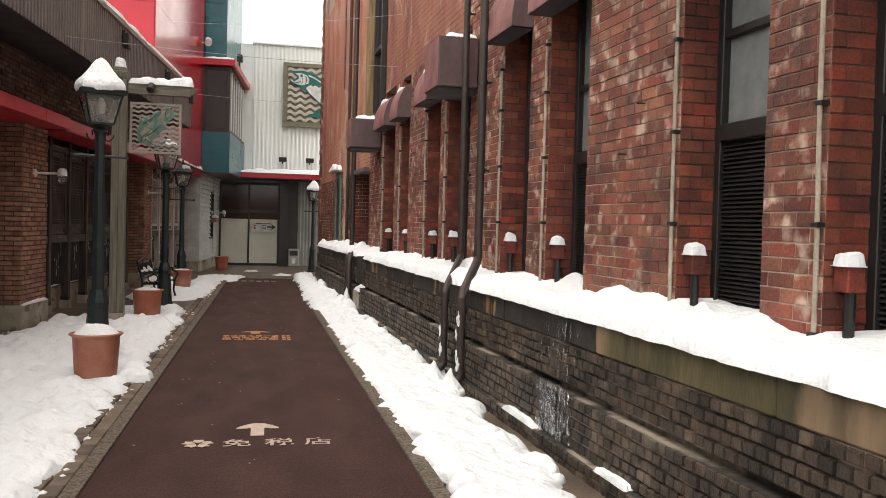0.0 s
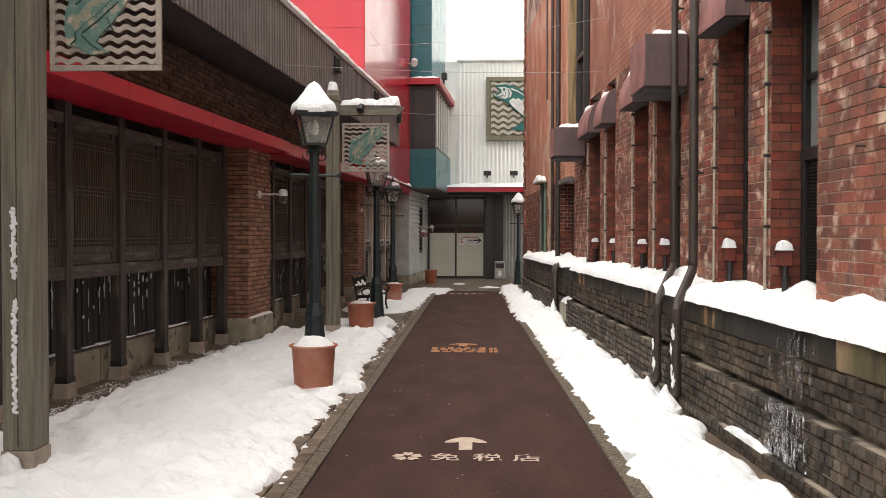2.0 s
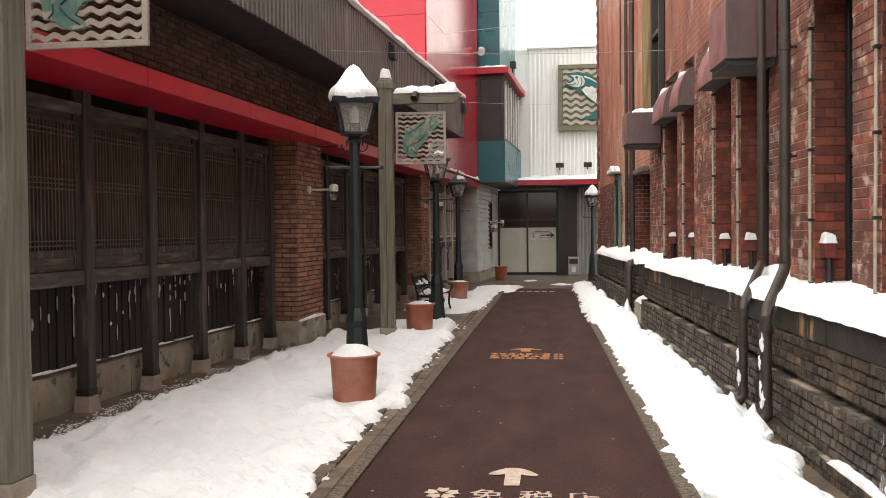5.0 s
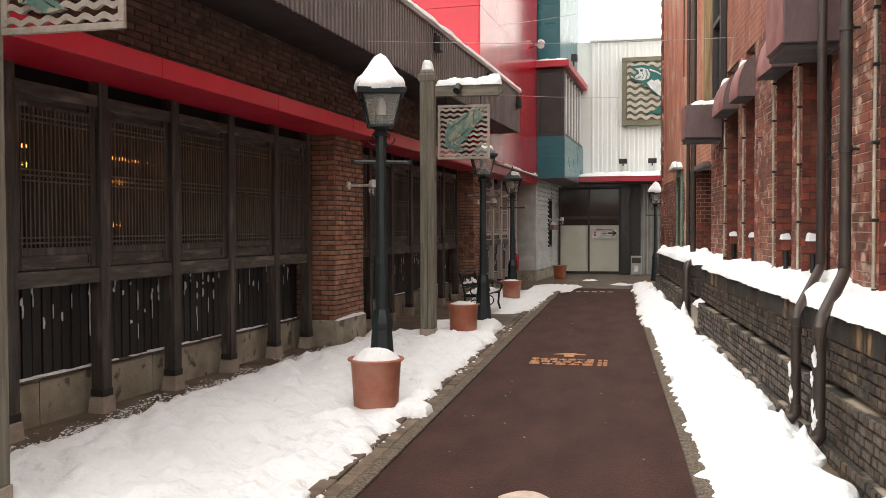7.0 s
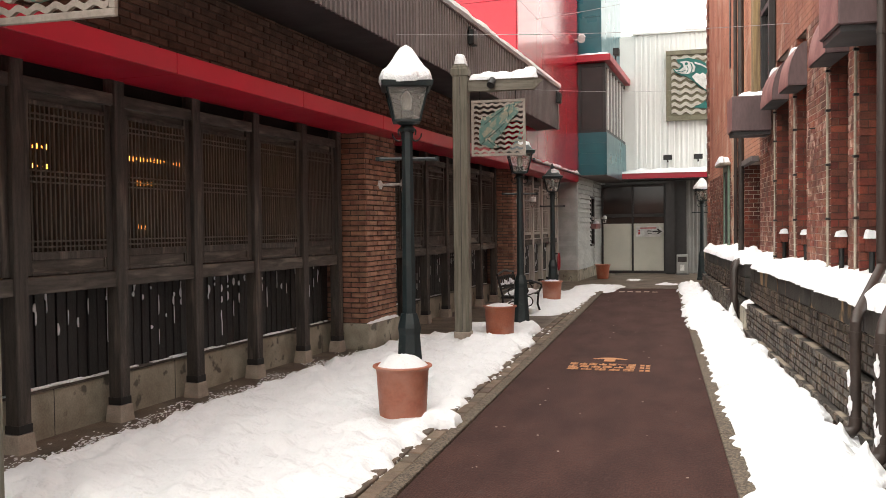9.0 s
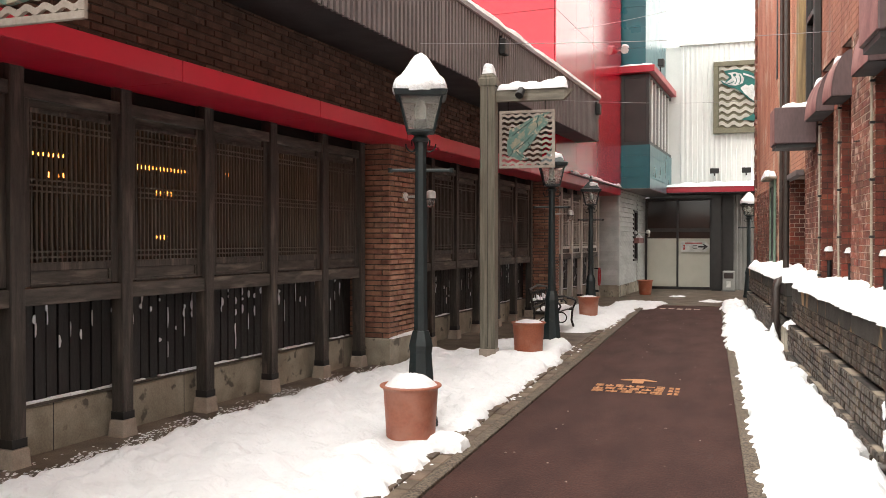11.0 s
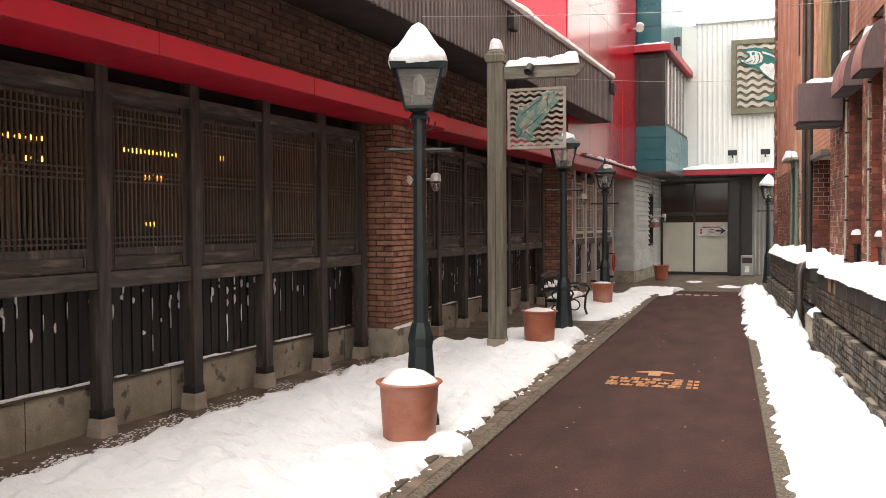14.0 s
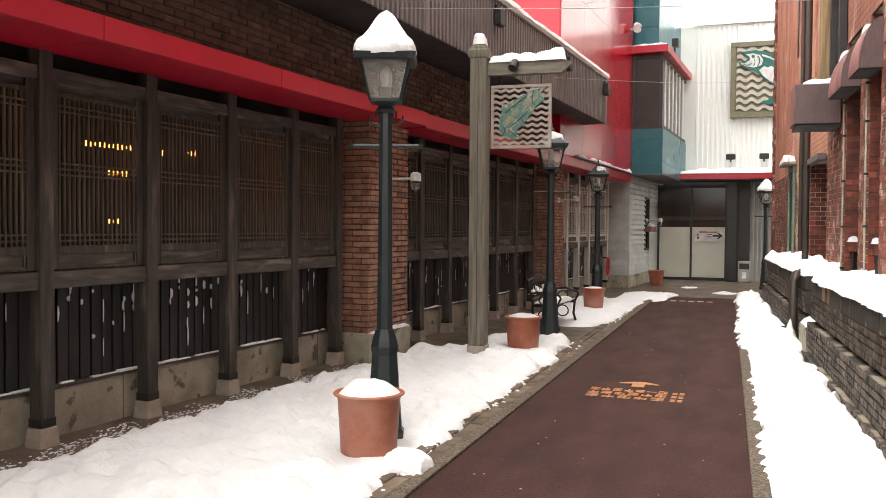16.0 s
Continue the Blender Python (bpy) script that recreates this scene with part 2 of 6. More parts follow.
CONDUIT = material("beige_conduit", (0.48, 0.42, 0.34), (0.32, 0.27, 0.21), rough=0.55, scale=8, fine=60, bump=0.1)
FRAMEDARK = material("dark_window_frame_paint", (0.022, 0.02, 0.02), rough=0.45, scale=8, fine=60, bump=0.1)
OFFWHITE = material("white_corrugated_cladding", (0.8, 0.82, 0.8), (0.75, 0.77, 0.75), rough=0.5, scale=1.5, fine=20, bump=0.02, grain=0.97)
GREYCLAD = material("grey_corrugated_cladding", (0.27, 0.27, 0.26), (0.22, 0.22, 0.21), rough=0.6, scale=2, fine=30, bump=0.05, grain=0.93)
CLAPBOARD = material("pale_grey_clapboard_paint", (0.5, 0.515, 0.5), (0.4, 0.412, 0.4), rough=0.6, scale=4, fine=50, bump=0.1, grain=0.9, spread=0.08)
TEAL = material("teal_metal_panel", (0.016, 0.13, 0.16), (0.014, 0.105, 0.13), rough=0.3, scale=2, fine=30, bump=0.01, grain=0.96)
OLIVE = material("olive_signboard", (0.2, 0.185, 0.125), (0.16, 0.15, 0.1), rough=0.6, scale=5, fine=40, bump=0.05)
CREAM = material("cream_signboard_paint", (0.56, 0.54, 0.47), (0.48, 0.46, 0.4), rough=0.6, scale=5, fine=40, bump=0.05)
FISHGREEN = material("sea_green_paint", (0.01, 0.16, 0.14), (0.008, 0.12, 0.11), rough=0.5, scale=5, fine=40, bump=0.05)
FISHWHITE = material("white_paint", (0.75, 0.76, 0.75), rough=0.5, scale=5, fine=40, bump=0.05)
FISHOLD = material("flaking_teal_fish_paint", (0.06, 0.15, 0.135), (0.14, 0.2, 0.165), rough=0.7, scale=14, fine=60, bump=0.4, third=(0.33, 0.28, 0.21), third_scale=14, third_at=(0.55, 0.63))
FISHFLANK = material("faded_ochre_fish_paint", (0.26, 0.235, 0.165), (0.16, 0.2, 0.16), rough=0.7, scale=12, fine=60, bump=0.4, third=(0.07, 0.15, 0.13), third_scale=15, third_at=(0.52, 0.62))
DARKTEAL = material("dark_teal_line_paint", (0.02, 0.075, 0.07), rough=0.6, scale=9, fine=60, bump=0.1)
SIGNWOOD = material("weathered_pale_signboard", (0.36, 0.31, 0.27), (0.27, 0.23, 0.2), rough=0.75, scale=6, fine=60, bump=0.3)
FROST = material("frosted_glass_film", (0.58, 0.575, 0.5), (0.5, 0.5, 0.43), rough=0.25, scale=1.2, fine=30, bump=0.01, grain=0.97)
GLASS = glass_material("clear_window_glass", (0.75, 0.78, 0.78), ior=1.42)
DARKGLASS = material("dark_reflecting_glass", (0.03, 0.022, 0.021), rough=0.06, scale=2, fine=10, bump=0, grain=0.98, spec=0.35)
PALEGLASS = material("dusty_window_glass", (0.25, 0.27, 0.27), (0.2, 0.21, 0.21), rough=0.15, scale=2, fine=10, bump=0)
LAMPGLASS = glass_material("dusty_lantern_glass", (0.85, 0.84, 0.8), 0.0, 0.9, 1.12)
# Interior darkness is put into this near-black wall colour.
ROOMDARK = material("unlit_room_black", (0.016, 0.013, 0.012), rough=0.8, scale=3, fine=30, bump=0.1)
BULB = glow_material("warm_bulb", (1.0, 0.3, 0.045), 6.0)
WHITEPLASTIC = material("white_plastic", (0.7, 0.7, 0.68), rough=0.4, scale=8, fine=40, bump=0.02)
REDPLASTIC = material("red_rubber_hose", (0.55, 0.02, 0.03), rough=0.4, scale=8, fine=40, bump=0.05)
BLACKPAINT = material("black_print", (0.02, 0.02, 0.02), rough=0.5, scale=8, fine=40, bump=0)
REDPRINT = material("red_print", (0.5, 0.04, 0.04), rough=0.5, scale=8, fine=40, bump=0)
CABLE = material("pale_grey_cable", (0.42, 0.42, 0.43), rough=0.5, scale=8, fine=40, bump=0)
ICE = glass_material("icicle_ice", (0.97, 0.98, 1.0), 0.05, 0.97, 1.31)


# ---- mesh helpers ----
class Shape:
    """Collects faces for one mesh."""

    def __init__(self):
        self.v, self.f = [], []

    def add(self, verts, faces):
        k = len(self.v)
        self.v += [tuple(p) for p in verts]
        self.f += [tuple(i + k for i in f) for f in faces]
        return self

    def box(self, x0, x1, y0, y1, z0, z1):
        return self.add([(x0, y0, z0), (x1, y0, z0), (x1, y1, z0), (x0, y1, z0), (x0, y0, z1), (x1, y0, z1), (x1, y1, z1), (x0, y1, z1)],
                        [(0, 3, 2, 1), (4, 5, 6, 7), (0, 1, 5, 4), (1, 2, 6, 5), (2, 3, 7, 6), (3, 0, 4, 7)])

    def turned(self, profile, sides=24, x=0, y=0, start=0.0, squash=1.0):
        """A solid turned about the upright axis: profile of (radius, z)."""
        pts, fs = [], []
        for r, z in profile:
            for i in range(sides):
                a = start + 2 * math.pi * i / sides
                pts.append((x + r * math.cos(a), y + squash * r * math.sin(a), z))
        for j in range(len(profile) - 1):
            for i in range(sides):
                k = (i + 1) % sides
                fs.append((j * sides + i, j * sides + k, (j + 1) * sides + k, (j + 1) * sides + i))
        fs.append(tuple(range(sides))[::-1])
        fs.append(tuple((len(profile) - 1) * sides + i for i in range(sides)))
        return self.add(pts, fs)

    def tube(self, path, r, sides=8):
        """A round bar along a path."""
        path = [Vector(p) for p in path]
        pts, fs = [], []
        for i, p in enumerate(path):
            d = (path[min(i + 1, len(path) - 1)] - path[max(i - 1, 0)]).normalized()
            if i == 0:
                a = d.cross(Vector((0, 0, 1)) if abs(d.z) < 0.9 else Vector((1, 0, 0))).normalized()
            else:
                a = (a - a.dot(d) * d).normalized()
            b = d.cross(a)
            rr = r[i] if isinstance(r, (list, tuple)) else r
            pts += [p + rr * (math.cos(2 * math.pi * j / sides) * a + math.sin(2 * math.pi * j / sides) * b) for j in range(sides)]
        for i in range(len(path) - 1):
            for j in range(sides):
                k = (j + 1) % sides
                fs.append((i * sides + j, i * sides + k, (i + 1) * sides + k, (i + 1) * sides + j))
        fs += [tuple(range(sides))[::-1], tuple((len(path) - 1) * sides + j for j in range(sides))]
        return self.add(pts, fs)

    def slab(self, outline, depth, to3):
        """A flat outline (a, b) given thickness; to3(a, b, d) places its points."""
        n = len(outline)
        pts = [to3(a, b, 0) for a, b in outline] + [to3(a, b, depth) for a, b in outline]
        fs = [tuple(range(n)), tuple(range(2 * n - 1, n - 1, -1))] + [(i, i + n, (i + 1) % n + n, (i + 1) % n) for i in range(n)]
        return self.add(pts, fs)

    def strip(self, low, high):
        """A ribbon of quads between two rows of points."""
        n = len(low)
        return self.add(list(low) + list(high), [(i, i + 1, n + i + 1, n + i) for i in range(n - 1)])

    def mesh(self, name, material, bevel=0.0, smooth=False, merge=False):
        me = bpy.data.meshes.new(name)
        me.from_pydata(self.v, [], self.f)
        if bevel or smooth or merge:
            bm = bmesh.new()
            bm.from_mesh(me)
            if merge:
                bmesh.ops.remove_doubles(bm, verts=bm.verts, dist=1e-4)
            bmesh.ops.recalc_face_normals(bm, faces=bm.faces)
            if bevel:
                bmesh.ops.bevel(bm, geom=list(bm.edges), offset=bevel, segments=1, affect="EDGES", clamp_overlap=True)
            if smooth:
                for f in bm.faces:
                    f.smooth = True
                for e in bm.edges:
                    if len(e.link_faces) == 2 and e.calc_face_angle(0) > 0.7:
                        e.smooth = False
            bm.to_mesh(me)
            bm.free()
        me.materials.append(material)
        me.update()
        return me


def part(name, shape, mat, parent=None, label="", bevel=0.0, smooth=False, at=None):
    """One mesh object, under a thing or a part."""
    ob = new(name, shape if isinstance(shape, bpy.types.Mesh) else shape.mesh(name, mat, bevel, smooth))
    if parent is not None:
        ob.parent = parent
    if at is not None:
        ob.matrix_basis = at
    if label:
        ob["label"] = label
    return ob


def thing(name, at, label, category, group="", kind=""):
    ob = new(name)
    ob.empty_display_size = 0.1
    ob.matrix_basis = at
    return tagged(ob, label, category, group, kind)


def setting(name, shape, mat, label, at=None, bevel=0.0, smooth=False, category=""):
    return tagged(part(name, shape, mat, None, "", bevel, smooth, at), label, category or name.split("_")[0], "", "structure")


def rnd(a, b):
    return random.uniform(a, b)


def wob(x, y, z=0.0):
    return noise.noise(Vector((x, y, z)))


LEFT = pose(-3.66, 7.73, 0, 0, 0, -4.2)     # local y runs along the wooden facade, x out towards the lane
RIGHT = pose(2.2, 0, 0, 0, 0, 2.6)          # local y runs along the brick building, x away from the lane


def road_right(y):
    return 0.985 - 0.0145 * y


def road_left(y):
    return -0.965 + 0.001 * y


# ---- ground ----
g = Shape().add([(-400, -400, -0.06), (400, -400, -0.06), (400, 900, -0.06), (-400, 900, -0.06)], [(0, 1, 2, 3)])
setting("ground", g, WETPAVE, "damp brown paved ground around the lane")
road = Shape()
ys = [-10 + 0.25 * i for i in range(130)]
road.strip([(road_left(y), y, 0.0) for y in ys], [(road_right(y), y, 0.0) for y in ys])
road.f = [f[::-1] for f in road.f]
setting("road", road, ASPHALT, "dark reddish-brown asphalt lane swept clear of snow")
pav = Shape()
pav.box(-6.5, -1.278, -10, 22.5, -0.05, -0.006).box(-6.5, 6, 22.5, 34, -0.05, -0.004).box(1.3, 2.6, -10, 22.5, -0.05, -0.006)
setting("pavement", pav, WETPAVE, "wet brown paving beside the lane and before the far doors")

# ---- kerbs ----
for side in (-1, 1):
    kb = Shape()
    y = -8.0
    while y < 22.4:
        e = road_left if side < 0 else road_right
        a, b = e(y), e(y + 0.59)
        w = (0.085 if side < 0 else 0.1) * side
        kb.add([(a, y, -0.04), (a + w, y, -0.04), (b + w, y + 0.59, -0.04), (b, y + 0.59, -0.04), (a, y, 0.022), (a + w, y, 0.03), (b + w, y + 0.59, 0.03), (b, y + 0.59, 0.022)],
               [(0, 3, 2, 1), (4, 5, 6, 7), (0, 1, 5, 4), (1, 2, 6, 5), (2, 3, 7, 6), (3, 0, 4, 7)])
        y += 0.6
    setting("kerb", kb, KERB, "pebbled concrete kerb edging the asphalt lane", bevel=0.004)

# ---- snow sheets ----


def snow_sheet(name, left, right, y0, y1, height, label, step=0.06, cols=44, lumps=1.0, at=None, seed=0.0, relief=1.0, teeth=0.0):
    s = Shape()
    n = int((y1 - y0) / step)
    pts = []
    for j in range(n + 1):
        y = y0 + (y1 - y0) * j / n
        end = min(1, (y - y0) / 0.5, (y1 - y) / 0.5)
        end = math.sqrt(max(0.0, end))
        mid = 0.5 * (left(y) + right(y))
        ragl = 0.03 * wob(y * 15, 4.4 + seed) + 0.09 * wob(y * 2.3, 1.7 + seed) + 0.06 * wob(y * 7, 3.1 + seed) + 0.012 * wob(y * 21, 5.2)
        ragr = 0.04 * wob(y * 14, 6.3 + seed) + 0.1 * wob(y * 1.9, 7.7 + seed) + 0.06 * wob(y * 6.5, 9.1 + seed) + 0.012 * wob(y * 20, 2.2)
        a, b = mid + (left(y) - mid) * (0.35 + 0.65 * end), mid + (right(y) - mid) * (0.35 + 0.65 * end)
        ea, eb = ragl * lumps, ragr * lumps
        for i in range(cols + 1):
            t = i / cols
            t2 = 0.5 - 0.5 * math.cos(math.pi * t)
            x = a + (b - a) * t2 + ea * (1 - t2) ** 7 + eb * t2 ** 7
            d = min(t2, 1 - t2) * (b - a)
            edge = min(1.0, d / 0.16) if d > 0 else 0
            prof = math.sqrt(1 - (1 - edge) ** 2)
            h = height * (0.75 + 0.5 * wob(x * 0.8, y * 0.8, seed)) + 0.045 * relief * wob(x * 2.6, y * 2.2, seed) + 0.04 * relief * wob(x * 6.5, y * 5.5, seed) + 0.02 * relief * wob(x * 13, y * 11, seed) + 0.005 * wob(x * 30, y * 27, seed)
            if teeth and t2 > 0.6:
                h += teeth * max(0.0, wob(y * 4.3, x * 3, seed + 2) - 0.12) * (t2 - 0.6) / 0.4
            for px, py in ((-1.55, 8.36), (-1.77, 13.45), (-1.77, 18.75)):
                dd = math.hypot(x - px, y - py)
                if dd < 0.5:
                    h = h * max(0.25, (dd - 0.2) / 0.3)
            z = -0.02 + prof * max(0.015, h + 0.02) * end
            pts.append((x + 0.02 * wob(x * 6, y * 6, 3), y + 0.03 * wob(x * 7, y * 7, 8), z))
    fs = [(j * (cols + 1) + i, j * (cols + 1) + i + 1, (j + 1) * (cols + 1) + i + 1, (j + 1) * (cols + 1) + i) for j in range(n) for i in range(cols)]
    s.add(pts, fs)
    me = s.mesh(name, SNOW)
    for p in me.polygons:
        p.use_smooth = True
    ob = new(name, me)
    if at is not None:
        ob.matrix_basis = at
    return tagged(ob, label, "snow", "", "stuff")


def facade_x(y):
    """x of the wooden facade's footings at y."""
    return -3.66 + (y - 7.73) * math.tan(radians(4.2))


snow_sheet("snow_bank", lambda y: facade_x(y) + 0.36, lambda y: -1.17, 1.0, 13.3, 0.085, "trodden white snow lying between lane and wooden facade", cols=84, seed=1.0, relief=1.5, step=0.04)
snow_sheet("snow_bank", lambda y: -2.35, lambda y: -1.24 - 0.05 * (y - 12.9), 12.7, 14.7, 0.13, "ridge of white snow around a planter", cols=36, seed=2.0)
snow_sheet("snow_bank", lambda y: -2.55, lambda y: -1.15 + 0.02 * (y - 16), 16.0, 21.4, 0.09, "white snow patch beside the bench and planter", cols=40, seed=3.0)
snow_sheet("snow_bank", lambda y: -1.75, lambda y: -0.75 + 0.1 * (y - 21), 20.8, 23.6, 0.05, "thin white snow patch at the lane's end", cols=30, seed=4.0)
snow_sheet("snow_bank", lambda y: road_right(y) + 0.1, lambda y: min(1.71, 2.12 - 0.0454 * y), 0.5, 14.4, 0.12, "shovelled white snow heaped along the foot of the brick wall", cols=52, seed=5.0, relief=0.65, step=0.025, lumps=1.4, teeth=0.3)
snow_sheet("snow_bank", lambda y: road_right(y) + 0.02, lambda y: 2.2 - 0.0454 * y - 0.05, 13.9, 23.2, 0.16, "shovelled white snow along the far brick wall", cols=34, seed=6.0, relief=0.6, step=0.035, lumps=1.3, teeth=0.5)
snow_sheet("snow_patch", lambda y: 0.1, lambda y: 0.75, 23.6, 24.4, 0.04, "small leftover patch of melting snow", cols=16, seed=7.0)
snow_sheet("snow_patch", lambda y: -0.75, lambda y: -0.2, 25.2, 25.9, 0.03, "small leftover patch of melting snow", cols=16, seed=8.0)


def snow_lump(name, parent, x0, x1, y0, y1, z, height, seed, label="", peak=1.0, nx=14, ny=14, ragged=0.12):
    """A rounded cap of snow on a flat top."""
    s = Shape()
    pts = []
    for j in range(ny + 1):
        for i in range(nx + 1):
            u, v = 2 * i / nx - 1, 2 * j / ny - 1
            e = max(0.0, 1 - abs(u) ** 4) * max(0.0, 1 - abs(v) ** 4)
            x = 0.5 * (x0 + x1) + 0.5 * (x1 - x0) * u * (1 + ragged * wob(v * 3, seed, u))
            y = 0.5 * (y0 + y1) + 0.5 * (y1 - y0) * v * (1 + ragged * wob(u * 3, seed + 9, v))
            h = height * e ** (0.42 * peak) * (1 + 0.45 * wob(x * 6, y * 6, seed) + 0.2 * wob(x * 15, y * 15, seed))
            pts.append((x, y, z + h))
    m = len(pts)
    fs = [(j * (nx + 1) + i, j * (nx + 1) + i + 1, (j + 1) * (nx + 1) + i + 1, (j + 1) * (nx + 1) + i) for j in range(ny) for i in range(nx)]
    pts2 = [(p[0], p[1], z - 0.004) for p in pts]
    s.add(pts, fs)
    ring = [i for i in range(nx + 1)] + [j * (nx + 1) + nx for j in range(1, ny + 1)] + [ny * (nx + 1) + i for i in range(nx - 1, -1, -1)] + [j * (nx + 1) for j in range(ny - 1, 0, -1)]
    s.add([pts[k] for k in ring] + [pts2[k] for k in ring], [(a, (a + 1) % len(ring), len(ring) + (a + 1) % len(ring), len(ring) + a) for a in range(len(ring))])
    ob = part(name, s.mesh(name, SNOW, smooth=True, merge=True), SNOW, parent, label)
    return ob


# ---- bricks ----
BRICKS = []   # courses kept for the end of the file


def brick_mesh(name, w, h, d, mat, bev=0.006):
    """A face brick with softened edges, its back left open; local x along, y out, z up."""
    s = Shape()
    s.add([(0, 0, 0), (w, 0, 0), (w, 0, h), (0, 0, h), (bev, d, bev), (w - bev, d, bev), (w - bev, d, h - bev), (bev, d, h - bev)],
          [(4, 5, 6, 7)[::-1], (0, 1, 5, 4)[::-1], (1, 2, 6, 5)[::-1], (2, 3, 7, 6)[::-1], (3, 0, 4, 7)[::-1]])
    return s


def brick_face(parent, to3, a0, a1, z0, z1, w, h, joint, mat, near=None, depth=0.012, rough_d=0.006, keep=lambda a, z: True):
    """Courses over a face. to3(a, d, z) places points; near(a, z) marks bricks that are pieces of their own."""
    BRICKS.append((parent, to3, a0, a1, z0, z1, w, h, joint, mat, near, depth, rough_d, keep))


def lay_bricks():
    rest, singles = {}, {}
    for parent, to3, a0, a1, z0, z1, w, h, joint, mat, near, depth, rough_d, keep in BRICKS:
        rows = max(1, int(round((z1 - z0) / h)))
        hh = (z1 - z0) / rows
        for r in range(rows):
            z = z0 + r * hh
            a = a0 - (0.5 * w if r % 2 else 0.0)
            while a < a1 - 0.02:
                b0, b1 = max(a, a0), min(a + w, a1)
                a += w
                if b1 - b0 < 0.03 or not keep(0.5 * (b0 + b1), z):
                    continue
                d = depth + rnd(-rough_d, rough_d)
                bm = brick_mesh("brick", b1 - b0 - joint, hh - joint, d, mat, min(0.5 * depth, 0.0045))
                pts = [to3(b0 + 0.5 * joint + p[0], p[1], z + 0.5 * joint + p[2]) for p in bm.v]
                key = (parent.name, mat.name)
                if near and near(0.5 * (b0 + b1), z) and len(singles.setdefault(key, [])) < 290:
                    singles[key].append((parent, pts, bm.f, mat))
                else:
                    rest.setdefault(key, (parent, Shape(), mat))[1].add(pts, bm.f)
    for parent, shape, mat in rest.values():
        ob = part("brickwork", shape, mat, parent)
        ob["kind"] = "stuff"
    for group in singles.values():
        for parent, pts, fs, mat in group:
            part("brick", Shape().add(pts, fs), mat, parent)

# ================= wooden building on the west side (local frame LEFT) =================
BAY = 1.0
PILLARS = [BAY * i for i in range(-8, 4)] + [3.86]
SECOND = [5.2, 6.0, 6.96, 7.94, 8.92, 9.9, 10.9]
THIRD = [12.3, 13.25, 14.2, 15.15, 16.1, 17.05]


def pillar(u):
    p = thing("wooden_pillar", LEFT @ pose(0, u, 0), "dark-stained square timber pillar on a pale stone footing", "pillar", "pillars along the wooden facade")
    part("post", Shape().box(-0.115, 0.0, -0.058, 0.058, 0.13, 2.75), PALEWOOD if u > 12.1 else DARKWOOD, p, bevel=0.006)
    part("footing", Shape().add([(-0.14, -0.082, -0.03), (0.025, -0.082, -0.03), (0.025, 0.082, -0.03), (-0.14, 0.082, -0.03), (-0.128, -0.07, 0.125), (0.012, -0.07, 0.125), (0.012, 0.07, 0.125), (-0.128, 0.07, 0.125)],
                                [(0, 3, 2, 1), (4, 5, 6, 7), (0, 1, 5, 4), (1, 2, 6, 5), (2, 3, 7, 6), (3, 0, 4, 7)]), STONE, p, "pale stone footing", bevel=0.006)
    part("iron_band", Shape().box(-0.118, 0.003, -0.061, 0.061, 0.13, 0.19), BLACKIRON, p, "black iron shoe")


for u in PILLARS + SECOND + THIRD:
    pillar(u)


def lattice_window(k, u0, u1, wood, slats):
    """A framed lattice of slats with glass behind it, between two pillars."""
    w = thing("window_%d" % k, LEFT @ pose(-0.03, 0, 0), "dark wooden lattice window with close upright slats", "window", "lattice windows", "structure")
    a, b = u0 + 0.06, u1 - 0.06
    f = Shape().box(-0.05, -0.01, a, a + 0.07, 1.2, 2.49).box(-0.05, -0.01, b - 0.07, b, 1.2, 2.49).box(-0.05, -0.01, a + 0.07, b - 0.07, 2.4, 2.432).box(-0.05, -0.01, a + 0.07, b - 0.07, 1.305, 1.365).box(-0.05, -0.01, a + 0.07, b - 0.07, 1.196, 1.215)
    part("window_frame", f, wood, w, bevel=0.004)
    part("upper_panel", Shape().box(-0.05, -0.034, a + 0.07, b - 0.07, 2.432, 2.49), RAILWOOD, w, "narrow wooden panel over the slats")
    part("lower_panel", Shape().box(-0.045, -0.028, a + 0.07, b - 0.07, 1.215, 1.305), RAILWOOD, w, "narrow wooden apron panel")
    part("moulding", Shape().box(-0.028, -0.014, a + 0.075, a + 0.09, 1.217, 1.303).box(-0.028, -0.014, b - 0.09, b - 0.075, 1.217, 1.303).box(-0.028, -0.014, a + 0.09, b - 0.09, 1.217, 1.23), RAILWOOD, w)
    c, d = a + 0.07, b - 0.07
    for i in range(slats):
        x = c + (d - c) * (i + 0.5) / slats
        part("slat", Shape().box(-0.04, -0.02, x - 0.0075, x + 0.0075, 1.365, 2.4), SLATWOOD if wood is DARKWOOD else wood, w)
    for z in (1.40, 1.44, 1.86, 1.9, 1.94, 2.3, 2.34):
        part("crossbar", Shape().box(-0.032, -0.013, c, d, z - 0.006, z + 0.006), SLATWOOD if wood is DARKWOOD else wood, w)
    pane = part("pane", Shape().box(-0.07, -0.066, c - 0.02, d + 0.02, 1.34, 2.42), GLASS, w, "window glass")
    pane.visible_shadow = False


k = 1
for row, wood, n in ((PILLARS[3:], DARKWOOD, 17), (SECOND, DARKWOOD, 13), (THIRD, PALEWOOD, 5)):
    for u0, u1 in zip(row, row[1:]):
        lattice_window(k, u0, u1, wood, n)
        k += 1

